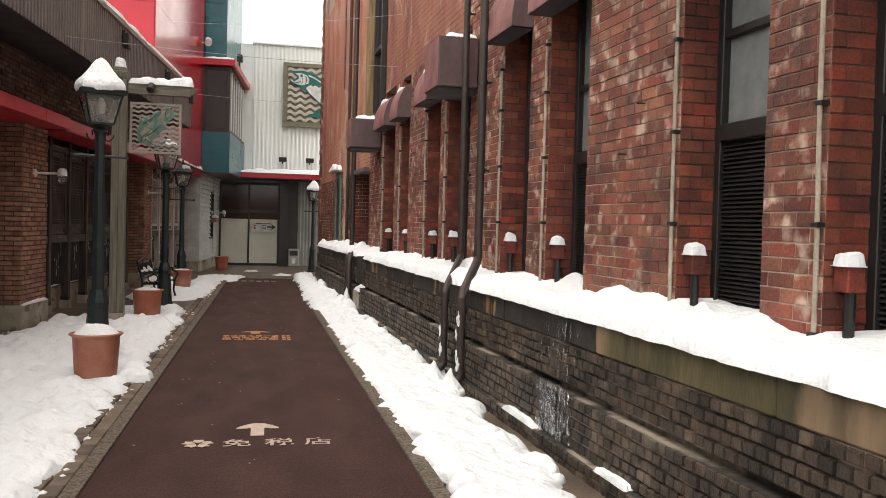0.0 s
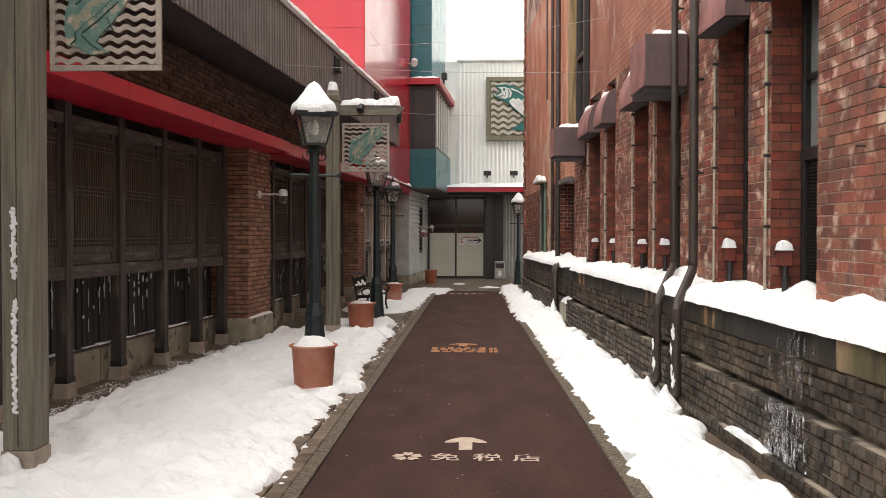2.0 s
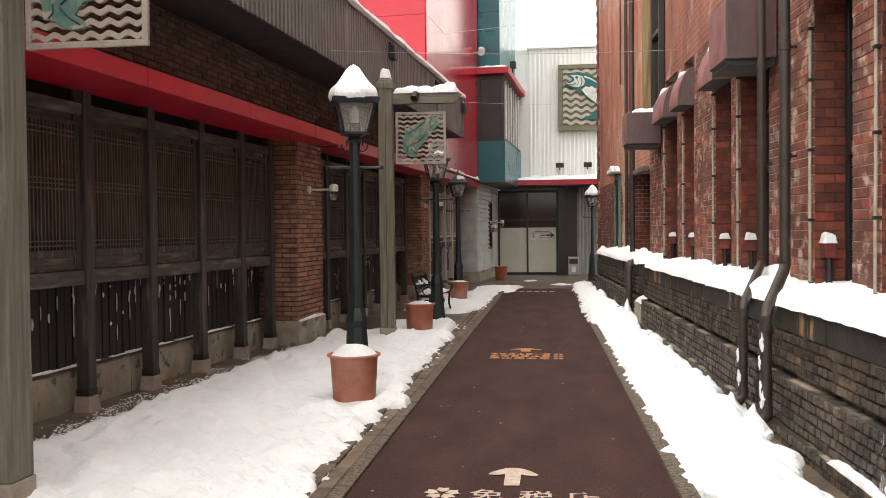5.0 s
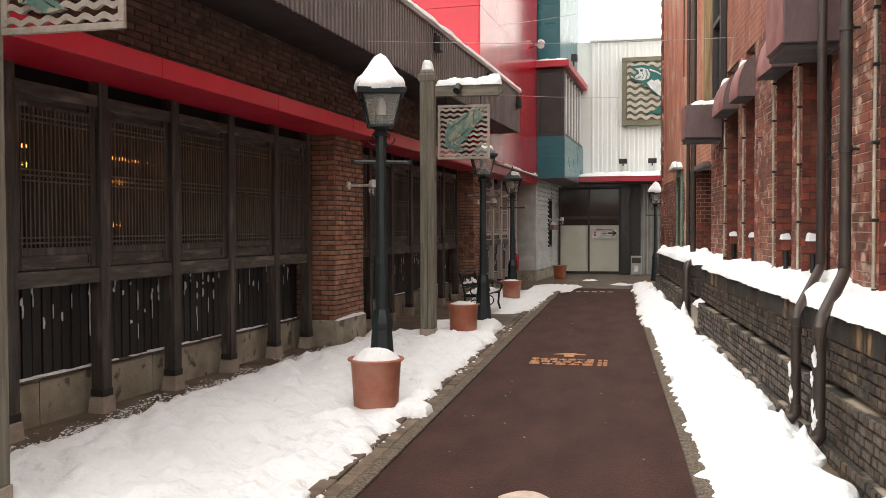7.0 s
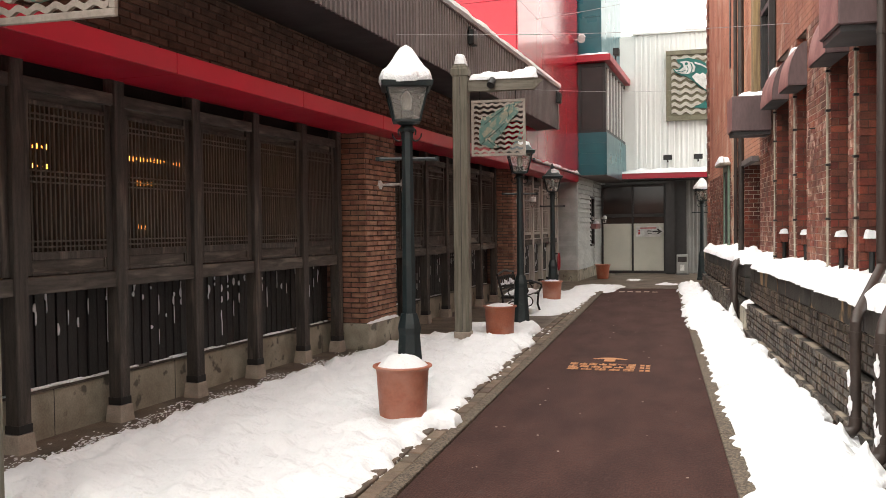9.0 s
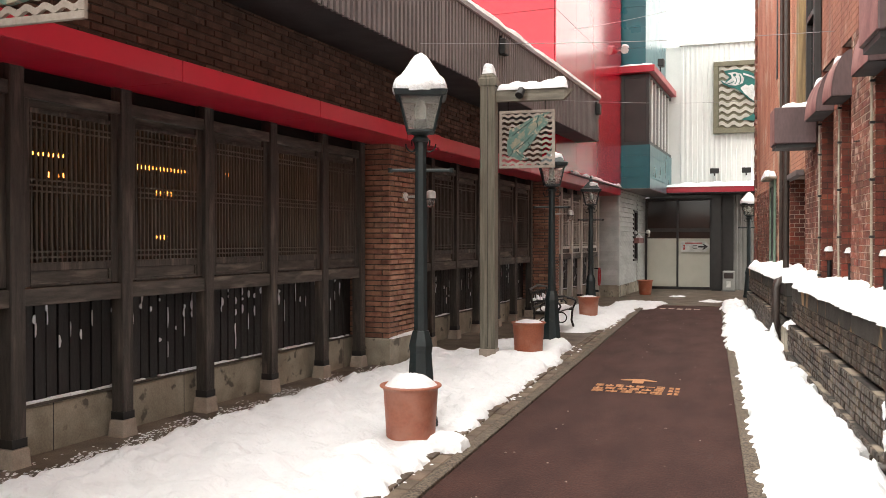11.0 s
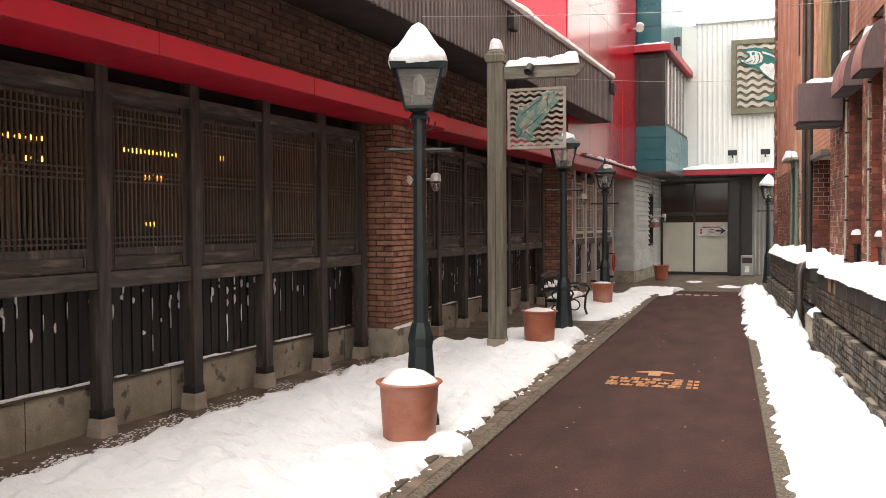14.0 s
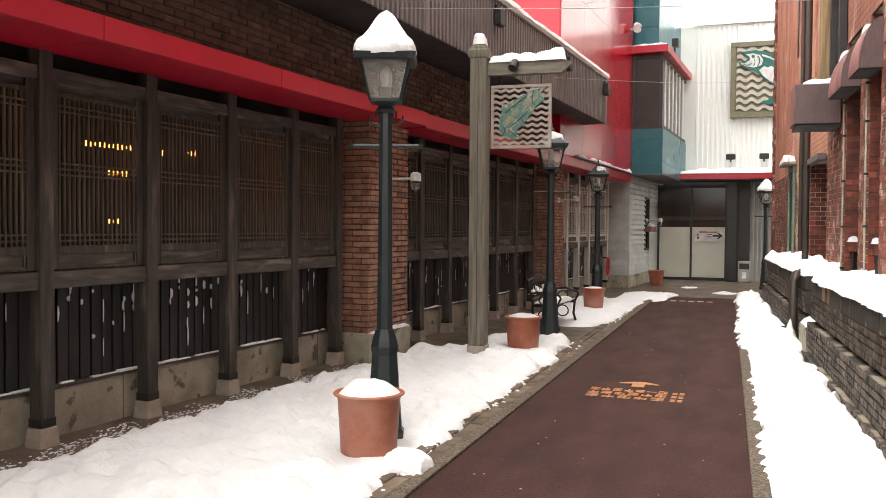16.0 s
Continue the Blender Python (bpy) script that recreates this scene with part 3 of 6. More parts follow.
# beams, plinth, recessed boards
for a, b in ((PILLARS[0], 3.86), (5.2, 10.9), (12.3, 17.05)):
    setting("beam", Shape().box(-0.1, -0.018, a, b, 1.07, 1.19), RAILWOOD, "weathered dark timber sill beam between the pillars", LEFT, bevel=0.005)
    setting("beam", Shape().box(-0.12, -0.018, a, b, 2.49, 2.585), RAILWOOD, "dark timber head beam above the lattice windows", LEFT, bevel=0.005)
    setting("plinth", Shape().box(-0.5, -0.19, a - 0.1, b + 0.1, -0.05, 0.34), CONCRETE, "stained low concrete plinth", LEFT, bevel=0.008)
    setting("plinth_coping", Shape().box(-0.5, -0.175, a - 0.1, b + 0.1, 0.343, 0.362), RAILWOOD, "thin dark coping on the concrete plinth", LEFT)
    jt = Shape()
    jy = a + 0.35
    while jy < b:
        jt.box(-0.2, -0.1885, jy, jy + 0.006, -0.03, 0.34)
        jy += 1.42
    setting("plinth_joint", jt, SOFFIT, "dark upright joints in the concrete plinth", LEFT)
    sn = Shape()
    yy = a
    while yy < b:
        ln = rnd(0.06, 0.2)
        if rnd(0, 1) < 0.85:
            sn.box(-0.225, -0.182 + rnd(-0.01, 0.006), yy, min(b, yy + ln), 0.36, 0.368 + rnd(0, 0.012))
        yy += ln
    tagged(part("snow_line", sn, SNOW, None, "", 0.003, False, LEFT), "thin line of snow on the plinth coping", "snow", "", "stuff")
    fence = thing("board_fence", LEFT @ pose(-0.22, a, 0), "row of black-stained upright boards with flaking white spots", "fence")
    y = 0.0
    while y < b - a - 0.02:
        wd = 0.098
        part("board", Shape().box(-0.03 + rnd(-0.006, 0.006), 0.0 + rnd(-0.004, 0.004), y + 0.006, min(y + wd, b - a), 0.365, 1.08), BLACKWOOD, fence, bevel=0.003)
        y += wd + 0.008
    fl = Shape()
    for i in range(int((b - a) * 15)):
        yy, zz = rnd(0.05, b - a - 0.05), 0.5 + 0.56 * math.sqrt(rnd(0, 1))
        sg = rnd(-1, 1)
        yy = round(yy / 0.106) * 0.106 + 0.003
        if rnd(0, 1) < 0.28:
            hh, ww = rnd(0.05, 0.11), rnd(0.004, 0.008)
            zz = min(zz, 1.05 - hh)
        else:
            hh, ww = rnd(0.014, 0.055), rnd(0.012, 0.028)
        n = 12
        ring = [(yy + (ww if math.cos(6.283 * j / n) * sg > 0 else 0.15 * ww) * math.cos(6.283 * j / n) * rnd(0.75, 1.1), zz + hh * math.sin(6.283 * j / n) * rnd(0.85, 1.1)) for j in range(n)]
        fl.slab(ring, 0.006, lambda p, q, d: (0.004 + d, p, q))
    ob = part("frozen_snow", fl, SNOW, fence, "small clots of frozen snow")
    ob["kind"] = "stuff"

# closing wall behind the boards and above, room inside
wl_ = Shape().box(-0.5, -0.3, -8, 17.25, -0.05, 1.1)
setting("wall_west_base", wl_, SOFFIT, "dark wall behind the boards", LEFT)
# Walls coloured near-black so that the gaps between slats read as unlit.
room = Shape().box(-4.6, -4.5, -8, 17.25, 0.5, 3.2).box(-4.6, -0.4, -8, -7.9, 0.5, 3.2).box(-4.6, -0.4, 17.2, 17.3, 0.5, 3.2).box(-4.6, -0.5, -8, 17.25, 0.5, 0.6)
setting("wall_room", room, ROOMDARK, "room walls behind the lattice windows, coloured near-black for the unlit interior", LEFT)
setting("ceiling", Shape().box(-4.6, -0.02, -8, 17.25, 2.86, 2.95), ROOMDARK, "room ceiling coloured near-black for the unlit interior", LEFT)
# Sheet coloured black where the gap under the red soffit lies in shade.
setting("wall_west_head", Shape().box(-0.24, -0.2, -8, 17.25, 2.5, 2.86), BLACKGAP, "black backing that stands for the shaded gap over the windows", LEFT)


def pendant_row(y0, y1, x, z, n):
    p = thing("string_of_bulbs", LEFT @ pose(x, 0, z), "row of small glowing warm bulbs inside the room", "lamp")
    part("rail", Shape().box(-0.01, 0.01, y0 - 0.05, y1 + 0.05, 0.03, 0.045), DARKWOOD, p)
    part("hanger", Shape().tube([(0, y0, 0.04), (0, y0, 2.87 - z)], 0.004, 6).tube([(0, y1, 0.04), (0, y1, 2.87 - z)], 0.004, 6), DARKWOOD, p)
    for i in range(n):
        y = y0 + (y1 - y0) * i / max(1, n - 1)
        part("bulb", Shape().turned([(0.006, -0.028), (0.022, -0.018), (0.026, 0.0), (0.018, 0.016), (0.006, 0.022)], 8, 0, y), BULB, p, smooth=True)
        part("cap", Shape().turned([(0.007, 0.018), (0.007, 0.034)], 8, 0, y), DARKWOOD, p)


pendant_row(1.75, 2.45, -1.5, 2.28, 10)
pendant_row(2.68, 2.76, -1.5, 2.27, 2)
pendant_row(2.15, 2.35, -1.6, 2.03, 4)
pendant_row(2.05, 2.13, -1.5, 1.55, 2)
pendant_row(3.2, 3.26, -1.5, 2.3, 2)
pendant_row(0.3, 0.75, -1.5, 2.3, 5)
pendant_row(0.62, 0.76, -1.5, 2.12, 2)
pendant_row(-1.6, -0.4, -1.5, 2.28, 10)
# Added fill light without a fitting, to brighten the nearest windows from inside.
room_fill = new("room_light", bpy.data.lights.new("room_light", "POINT"))
room_fill.data.energy, room_fill.data.color, room_fill.data.shadow_soft_size = 1.6, (1.0, 0.62, 0.3), 0.12
room_fill.matrix_world = LEFT @ pose(-2.7, -0.9, 2.1)
tagged(room_fill, "added warm fill light inside the room, without a fitting", "lamp")
# Added cream panels imitate the daylight reflected between the lower slats.
gap_panels = thing("pale_gap_panels", LEFT @ pose(-3.6, -0.2, 0.6), "added pale panels that lighten the gaps between the slats", "screen")
for i in range(4):
    part("panel", Shape().box(-0.02, 0.02, i * 0.62, i * 0.62 + 0.58, 0.0, 1.75), CREAM, gap_panels, bevel=0.004)

# brick piers on concrete bases
for u0, u1 in ((4.07, 5.03), (11.25, 12.0)):
    pier = thing("brick_pier", LEFT, "brown facing-brick pier on a concrete base", "pier", "brick piers", "structure")
    part("core", Shape().box(-0.3, 0.24, u0 + 0.012, u1 - 0.012, 0.3, 2.69), MORTAR_DARK, pier)
    part("base", Shape().box(-0.34, 0.285, u0 - 0.03, u1 + 0.03, -0.03, 0.32), CONCRETE, pier, "stained concrete base", bevel=0.012)
    snow_lump("snow", pier, 0.24, 0.285, u0, u1, 0.318, 0.03, u0, "strip of snow on the base", nx=6, ny=20)
    nearb = (lambda a, z: True) if u0 < 5 else None
    brick_face(pier, lambda a, d, z: (0.24 + d, a, z), u0, u1, 0.32, 2.69, 0.225, 0.064, 0.011, LEFTBRICK, nearb, depth=0.018)
    brick_face(pier, lambda a, d, z, u0=u0: (a, u0 + 0.012 - d, z), -0.3, 0.256, 0.32, 2.69, 0.225, 0.064, 0.011, LEFTBRICK, nearb, depth=0.018)

# red fascia, brick band, black eaves and ribbed cladding
setting("fascia_core", Shape().box(-0.1, 0.6, -8.0, 4.75, 2.70, 2.835), RED_FASCIA, "red soffit box under the brick band", LEFT)
for i in range(-4, 3):
    a, b = -0.1 + 1.95 * i, -0.1 + 1.95 * (i + 1)
    b = 4.8 if i == 2 else b
    f = setting("fascia", Shape().box(0.602, 0.622, a + 0.003, b - 0.003, 2.685, 2.842), RED_FASCIA, "red fascia panel running along the facade", LEFT, bevel=0.003)
    part("soffit_panel", Shape().box(0.0, 0.6, a + 0.003, b - 0.003, 2.685, 2.698), RED_FASCIA, f)
setting("fascia_core", Shape().box(-0.1, 0.5, 4.95, 17.3, 2.70, 2.86), RED_FASCIA, "red soffit box under the red wall", LEFT)
for i in range(6):
    a, b = 4.95 + 2.06 * i, 4.95 + 2.06 * (i + 1)
    f = setting("fascia", Shape().box(0.502, 0.522, a + 0.003, b - 0.003, 2.69, 2.862), RED_FASCIA, "red fascia panel running along the facade", LEFT, bevel=0.003)
    part("soffit_panel", Shape().box(0.0, 0.5, a + 0.003, b - 0.003, 2.685, 2.698), RED_FASCIA, f)
band = thing("wall_brick_band", LEFT, "brown brick band above the red fascia, coloured dark for the shade under the eaves", "wall", "", "structure")
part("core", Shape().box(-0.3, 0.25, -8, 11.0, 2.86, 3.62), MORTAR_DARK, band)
# Band laid in the copy darkened for the overhang's shade.
brick_face(band, lambda a, d, z: (0.25 + d, a, z), -4.0, 11.0, 2.862, 3.6, 0.225, 0.064, 0.009, LEFTBRICK_SHADED, lambda a, z: 0.0 < a < 6.0)
eave = thing("wall_eaves", LEFT, "dark ribbed metal parapet box overhanging the facade", "wall", "", "structure")
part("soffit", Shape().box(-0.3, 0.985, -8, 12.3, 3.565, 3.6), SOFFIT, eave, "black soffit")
rib = Shape()
row_lo, row_hi = [], []
y = -3.0
while y < 12.32:
    for dy, dx in ((0.0, -0.012), (0.04, -0.012), (0.048, 0.022), (0.095, 0.022)):
        row_lo.append((0.985 + dx, y + dy, 3.555)), row_hi.append((0.985 + dx, y + dy, 4.4))
    y += 0.103
rib.strip(row_lo, row_hi)
part("ribbed_sheet", rib, CHARCOAL, eave, "ribbed charcoal metal sheet")
part("end_sheet", Shape().box(-0.3, 1.006, 12.32, 12.34, 3.555, 4.4), CHARCOAL, eave)
part("top_trim", Shape().box(0.9, 1.02, -8, 12.35, 4.4, 4.43), CHARCOAL, eave, bevel=0.004)
part("corner_strip", Shape().box(0.985, 1.012, 3.9, 3.99, 3.55, 4.4).box(0.985, 1.012, 12.2, 12.33, 3.55, 4.4), CHARCOAL, eave)
part("deck", Shape().box(-4.6, 0.98, -8, 12.34, 4.3, 4.4), SOFFIT, eave)
for u in (6.0, 9.3, 12.05):
    fl = thing("floodlight", LEFT @ pose(1.0, u, 4.18), "small black box floodlight on the ribbed parapet", "lamp", "parapet floodlights")
    part("housing", Shape().box(0.02, 0.11, -0.09, 0.09, -0.11, 0.11), BLACKIRON, fl, bevel=0.012)
    part("bracket", Shape().box(0.0, 0.04, -0.025, 0.025, -0.04, 0.16), BLACKIRON, fl)
ed = Shape()
n = 240
prof = [(-0.9, 0.0), (-0.88, 0.11), (0.7, 0.14), (0.95, 0.13), (1.04, 0.085), (1.06, 0.02), (1.0, -0.03)]
pts = []
for j in range(n + 1):
    y = -8 + 20.36 * j / n
    for px, pz in prof:
        pts.append((px + 0.018 * wob(y * 2.5, px, 4), y, 4.435 + pz * (1 + 0.35 * wob(y * 1.4, pz * 9, 7)) + (0.012 * wob(y * 7, px, 1))))
q = len(prof)
ed.add(pts, [(j * q + i, j * q + i + 1, (j + 1) * q + i + 1, (j + 1) * q + i) for j in range(n) for i in range(q - 1)] + [tuple(range(q)), tuple(n * q + i for i in range(q))[::-1]])
tagged(part("roof_snow", ed, SNOW, None, "", 0, True, LEFT), "rounded lip of snow along the parapet", "snow", "", "stuff")

# red panel building above and behind
redb = thing("wall_red_building", LEFT, "tall glossy red metal panel building", "wall", "", "structure")
part("core", Shape().box(-6, 0.5, 10.75, 17.3, 2.87, 11.0), RED, redb)
for j in range(5):
    z0, z1 = 2.87 + 1.55 * j, 2.87 + 1.55 * (j + 1)
    for i in range(4):
        a, b = 10.74 + 1.64 * i, 10.74 + 1.64 * (i + 1)
        part("panel", Shape().box(0.503, 0.522, a + 0.004, b - 0.004, z0 + 0.004, z1 - 0.004), RED, redb)
    for i in range(3):
        a = 0.5 - 2.0 * (i + 1)
        part("panel", Shape().box(a + 0.004, a + 1.996, 10.722, 10.745, z0 + 0.004, z1 - 0.004), RED, redb)
sl = Shape()
pts = []
for j in range(60):
    y = 11.9 + 5.2 * j / 59
    for px, pz in ((0.524, 0.0), (0.53, 0.05), (0.56, 0.06), (0.585, 0.03), (0.58, 0.0)):
        pts.append((px, y, 2.89 + pz * max(0.1, 0.8 + 1.3 * wob(y * 3.0, px * 3, 2))))
sl.add(pts, [(j * 5 + i, j * 5 + i + 1, (j + 1) * 5 + i + 1, (j + 1) * 5 + i) for j in range(59) for i in range(4)])
part("ledge", Shape().box(0.52, 0.6, 11.8, 17.3, 2.865, 2.885), CHARCOAL, redb, "narrow dark ledge")
tagged(part("ledge_snow", sl, SNOW, None, "", 0, True, LEFT), "broken line of snow on the ledge", "snow", "", "stuff")

# clapboard house at the far end
clap = thing("wall_clapboard", LEFT, "pale grey clapboard wall with a narrow window", "wall", "", "structure")
part("core", Shape().box(-0.6, 0.46, 17.3, 21.7, 0.32, 2.86), CLAPBOARD, clap)
part("base", Shape().box(-0.6, 0.5, 17.25, 21.7, -0.03, 0.3), CONCRETE, clap, "low concrete base", bevel=0.01)
z = 0.31
while z < 2.8:
    for fr in ((lambda a, b, h: [(0.462, a, z), (0.525, a, z), (0.47, a, z + h), (0.462, a, z + h), (0.462, b, z), (0.525, b, z), (0.47, b, z + h), (0.462, b, z + h)], 17.285, 19.39), (lambda a, b, h: [(0.462, a, z), (0.525, a, z), (0.47, a, z + h), (0.462, a, z + h), (0.462, b, z), (0.525, b, z), (0.47, b, z + h), (0.462, b, z + h)], 19.99, 21.7)):
        s = Shape()
        s.add(fr[0](fr[1], fr[2], 0.128), [(0, 1, 2, 3), (7, 6, 5, 4), (1, 5, 6, 2), (0, 4, 5, 1), (3, 2, 6, 7)])
        part("clapboard", s, CLAPBOARD, clap)
    if not 0.9 < z + 0.06 < 2.35:
        part("clapboard", Shape().add([(0.462, 19.39, z), (0.492, 19.39, z), (0.47, 19.39, z + 0.128), (0.462, 19.39, z + 0.128), (0.462, 19.99, z), (0.492, 19.99, z), (0.47, 19.99, z + 0.128), (0.462, 19.99, z + 0.128)], [(0, 1, 2, 3), (7, 6, 5, 4), (1, 5, 6, 2), (0, 4, 5, 1), (3, 2, 6, 7)]), CLAPBOARD, clap)
    part("clapboard", Shape().add([(-0.5, 17.295, z), (-0.5, 17.245, z), (-0.5, 17.287, z + 0.128), (-0.5, 17.295, z + 0.128), (0.46, 17.295, z), (0.46, 17.245, z), (0.46, 17.287, z + 0.128), (0.46, 17.295, z + 0.128)],
                                  [(0, 1, 2, 3), (7, 6, 5, 4), (1, 5, 6, 2), (0, 4, 5, 1), (3, 2, 6, 7)]), CLAPBOARD, clap)
    z += 0.13
part("corner_board", Shape().box(0.455, 0.505, 17.25, 17.32, 0.3, 2.86), CLAPBOARD, clap)
win = thing("window_40", LEFT @ pose(0.47, 19.69, 1.62), "tall narrow dark window in the clapboard", "window", "", "structure")
part("window_frame", Shape().box(-0.02, 0.05, -0.3, -0.24, -0.72, 0.74).box(-0.02, 0.05, 0.24, 0.3, -0.72, 0.74).box(-0.02, 0.05, -0.24, 0.24, 0.68, 0.74).box(-0.02, 0.05, -0.24, 0.24, -0.72, -0.66).box(-0.02, 0.05, -0.24, 0.24, -0.03, 0.03), FRAMEDARK, win, bevel=0.004)
part("pane", Shape().box(-0.01, 0.0, -0.24, 0.24, -0.66, 0.68), DARKGLASS, win)
box = thing("window_box", LEFT @ pose(0.52, 19.69, 1.5), "small red-brown shelf under the window lamp", "shelf")
part("shelf", Shape().box(0.0, 0.16, -0.4, 0.4, -0.09, 0.06), HOODPINK, box, bevel=0.006)
snow_lump("snow", box, 0.0, 0.15, -0.1, 0.25, 0.06, 0.08, 3.0, "small heap of snow")


def wall_lamp(x, y, z):
    w = thing("wall_lamp", LEFT @ pose(x, y, z) @ Matrix.Diagonal((1.25, 1.25, 1.25, 1)), "small white bulkhead lamp on a pipe arm", "lamp", "wall lamps on the piers")
    part("rose", Shape().turned([(0.045, -0.02), (0.045, 0.01), (0.03, 0.02)], 14).mesh("rose", WHITEPLASTIC), WHITEPLASTIC, w, at=pose(0, 0, 0, 0, 90, 0))
    part("arm", Shape().tube([(0.0, 0, 0), (0.26, 0, 0.0)], 0.012), WHITEPLASTIC, w)
    sh_p = part("shade", Shape().turned([(0.02, 0.06), (0.045, 0.045), (0.05, 0.02), (0.05, -0.02)], 16, 0.28), WHITEPLASTIC, w, smooth=True)
    part("globe", Shape().turned([(0.04, -0.02), (0.042, -0.06), (0.034, -0.1), (0.01, -0.115)], 16, 0.28), LAMPGLASS, sh_p, "ribbed glass globe", smooth=True)
    part("guard", Shape().tube([(0.22, 0, -0.03), (0.34, 0, -0.03)], 0.006).tube([(0.28, -0.06, -0.03), (0.28, 0.06, -0.03)], 0.006), GALV, sh_p)


wall_lamp(0.262, 4.5, 2.06)
wall_lamp(0.25, 11.6, 2.04)
wall_lamp(0.52, 19.64, 1.72)

# ================= brick building on the east side (local frame RIGHT) =================
WALLX, BACKX = 0.42, 0.68
RECESS_TOP = 3.75
PIERS = [(-4.2, -2.9), (-1.9, -1.45), (-0.6, 0.0), (0.9, 2.2), (3.36, 3.82), (4.65, 6.0), (6.8, 7.27), (8.02, 9.2), (10.18, 10.56), (11.27, 12.46), (13.04, 13.59), (14.5, 16.05)]
bld = thing("wall_east", RIGHT, "weathered red brick building with tall piers and recessed windows", "wall", "", "structure")
core = Shape().box(0.78, 3.2, -12, 24.9, -0.05, 9.0)
core.box(WALLX, 0.78, -12, 16.05, RECESS_TOP, 9.0)
for a, b in PIERS:
    core.box(WALLX, 0.78, a, b, -0.05, RECESS_TOP)
core.box(WALLX, 0.78, -12, -4.2, -0.05, RECESS_TOP)
core.box(WALLX, 0.78, 16.05, 17.9, 2.55, 9.0).box(WALLX, 0.78, 17.9, 24.9, -0.05, 9.0)
part("core", core, MORTAR, bld)
BW, BH = 0.2, 0.0745


def outer(a, d, z):
    return (WALLX - d, a, z)


for a, b in PIERS[2:]:
    brick_face(bld, outer, a, b, 0.8, RECESS_TOP, BW, BH, 0.007, BRICK, lambda u, z: 4.6 < u < 6.1 and z < 2.6, depth=0.006, rough_d=0.002)
    if a > 0:
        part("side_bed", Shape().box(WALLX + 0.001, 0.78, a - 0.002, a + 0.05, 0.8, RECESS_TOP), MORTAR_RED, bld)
        # Pier sides take the brick whose colour carries the recess shade.
        brick_face(bld, lambda t, d, z, a=a: (t, a - 0.002 - d, z), WALLX - 0.006, BACKX + 0.1, 0.8, RECESS_TOP, 0.155, BH, 0.007, BRICK_SHADED, lambda u, z, a=a: 3 < a < 7 and z < 3.2, depth=0.006, rough_d=0.002)
brick_face(bld, outer, 0.0, 9.3, RECESS_TOP, 5.2, BW, BH, 0.008, BRICK, None, depth=0.01)
part("face_bed", Shape().box(WALLX - 0.0012, WALLX + 0.02, 9.3, 16.05, RECESS_TOP, 6.0).box(WALLX - 0.0012, WALLX + 0.02, 16.05, 17.9, 2.56, 6.5).box(WALLX - 0.0012, WALLX + 0.02, 17.9, 24.5, 2.6, 7.2), MORTAR_RED, bld)
brick_face(bld, outer, 9.3, 16.05, RECESS_TOP, 6.0, BW, BH, 0.004, BRICK_DULL, None, depth=0.004, rough_d=0.001)
part("weathered_face", Shape().box(WALLX - 0.004, WALLX - 0.001, 0, 16.05, 6.0, 9.0), BRICK_DULL, bld, "rubbed orange brick face")
brick_face(bld, outer, 16.05, 17.9, 2.55, 6.5, BW, BH, 0.005, BRICK_PLAIN, None, depth=0.004, rough_d=0.001)
# Far side of the entrance recess, its shade coloured in likewise.
brick_face(bld, lambda t, d, z: (t, 17.9 - d, z), WALLX - 0.005, 0.78, 0.3, 2.55, 0.155, BH, 0.008, BRICK_SHADED, None, depth=0.006, rough_d=0.002)
brick_face(bld, outer, 17.9, 24.9, 2.6, 7.2, BW, BH, 0.005, BRICK_PLAIN, None, depth=0.004, rough_d=0.001)
brick_face(bld, outer, 17.9, 24.9, 0.6, 2.6, BW, BH, 0.008, BRICK, None, depth=0.01, keep=lambda u, z: not (20.0 < u < 20.9))
qn = Shape().box(WALLX - 0.02, WALLX + 0.1, 24.62, 24.92, -0.03, 9.0)
for j in range(60):
    qn.box(WALLX - 0.05, WALLX + 0.1, 24.55, 24.78 + 0.16 * (j % 2), 0.02 + 0.15 * j, 0.155 + 0.15 * j)
part("quoin", qn, BRICK, bld, "toothed brick corner")
random.seed(41)
ragged = [(19.0 - 0.5 * wob(z * 1.7, 3.0) - 0.25 * wob(z * 6, 8.0), z) for z in [0.9 + 0.1 * j for j in range(36)]] + [(19.75 + 0.7 * wob(z * 1.3, 5.0) + 0.3 * wob(z * 5, 2.0), z) for z in [4.6 - 0.1 * j for j in range(38)]]
part("plaster_patch", Shape().slab(ragged, 0.012, lambda p, q, d: (WALLX - 0.006 - d, p, q)), PLASTER, bld, "pale peeling plaster patch")
part("slot", Shape().box(WALLX - 0.02, WALLX, 19.9, 20.05, 4.65, 9.0), FRAMEDARK, bld, "dark upright groove")

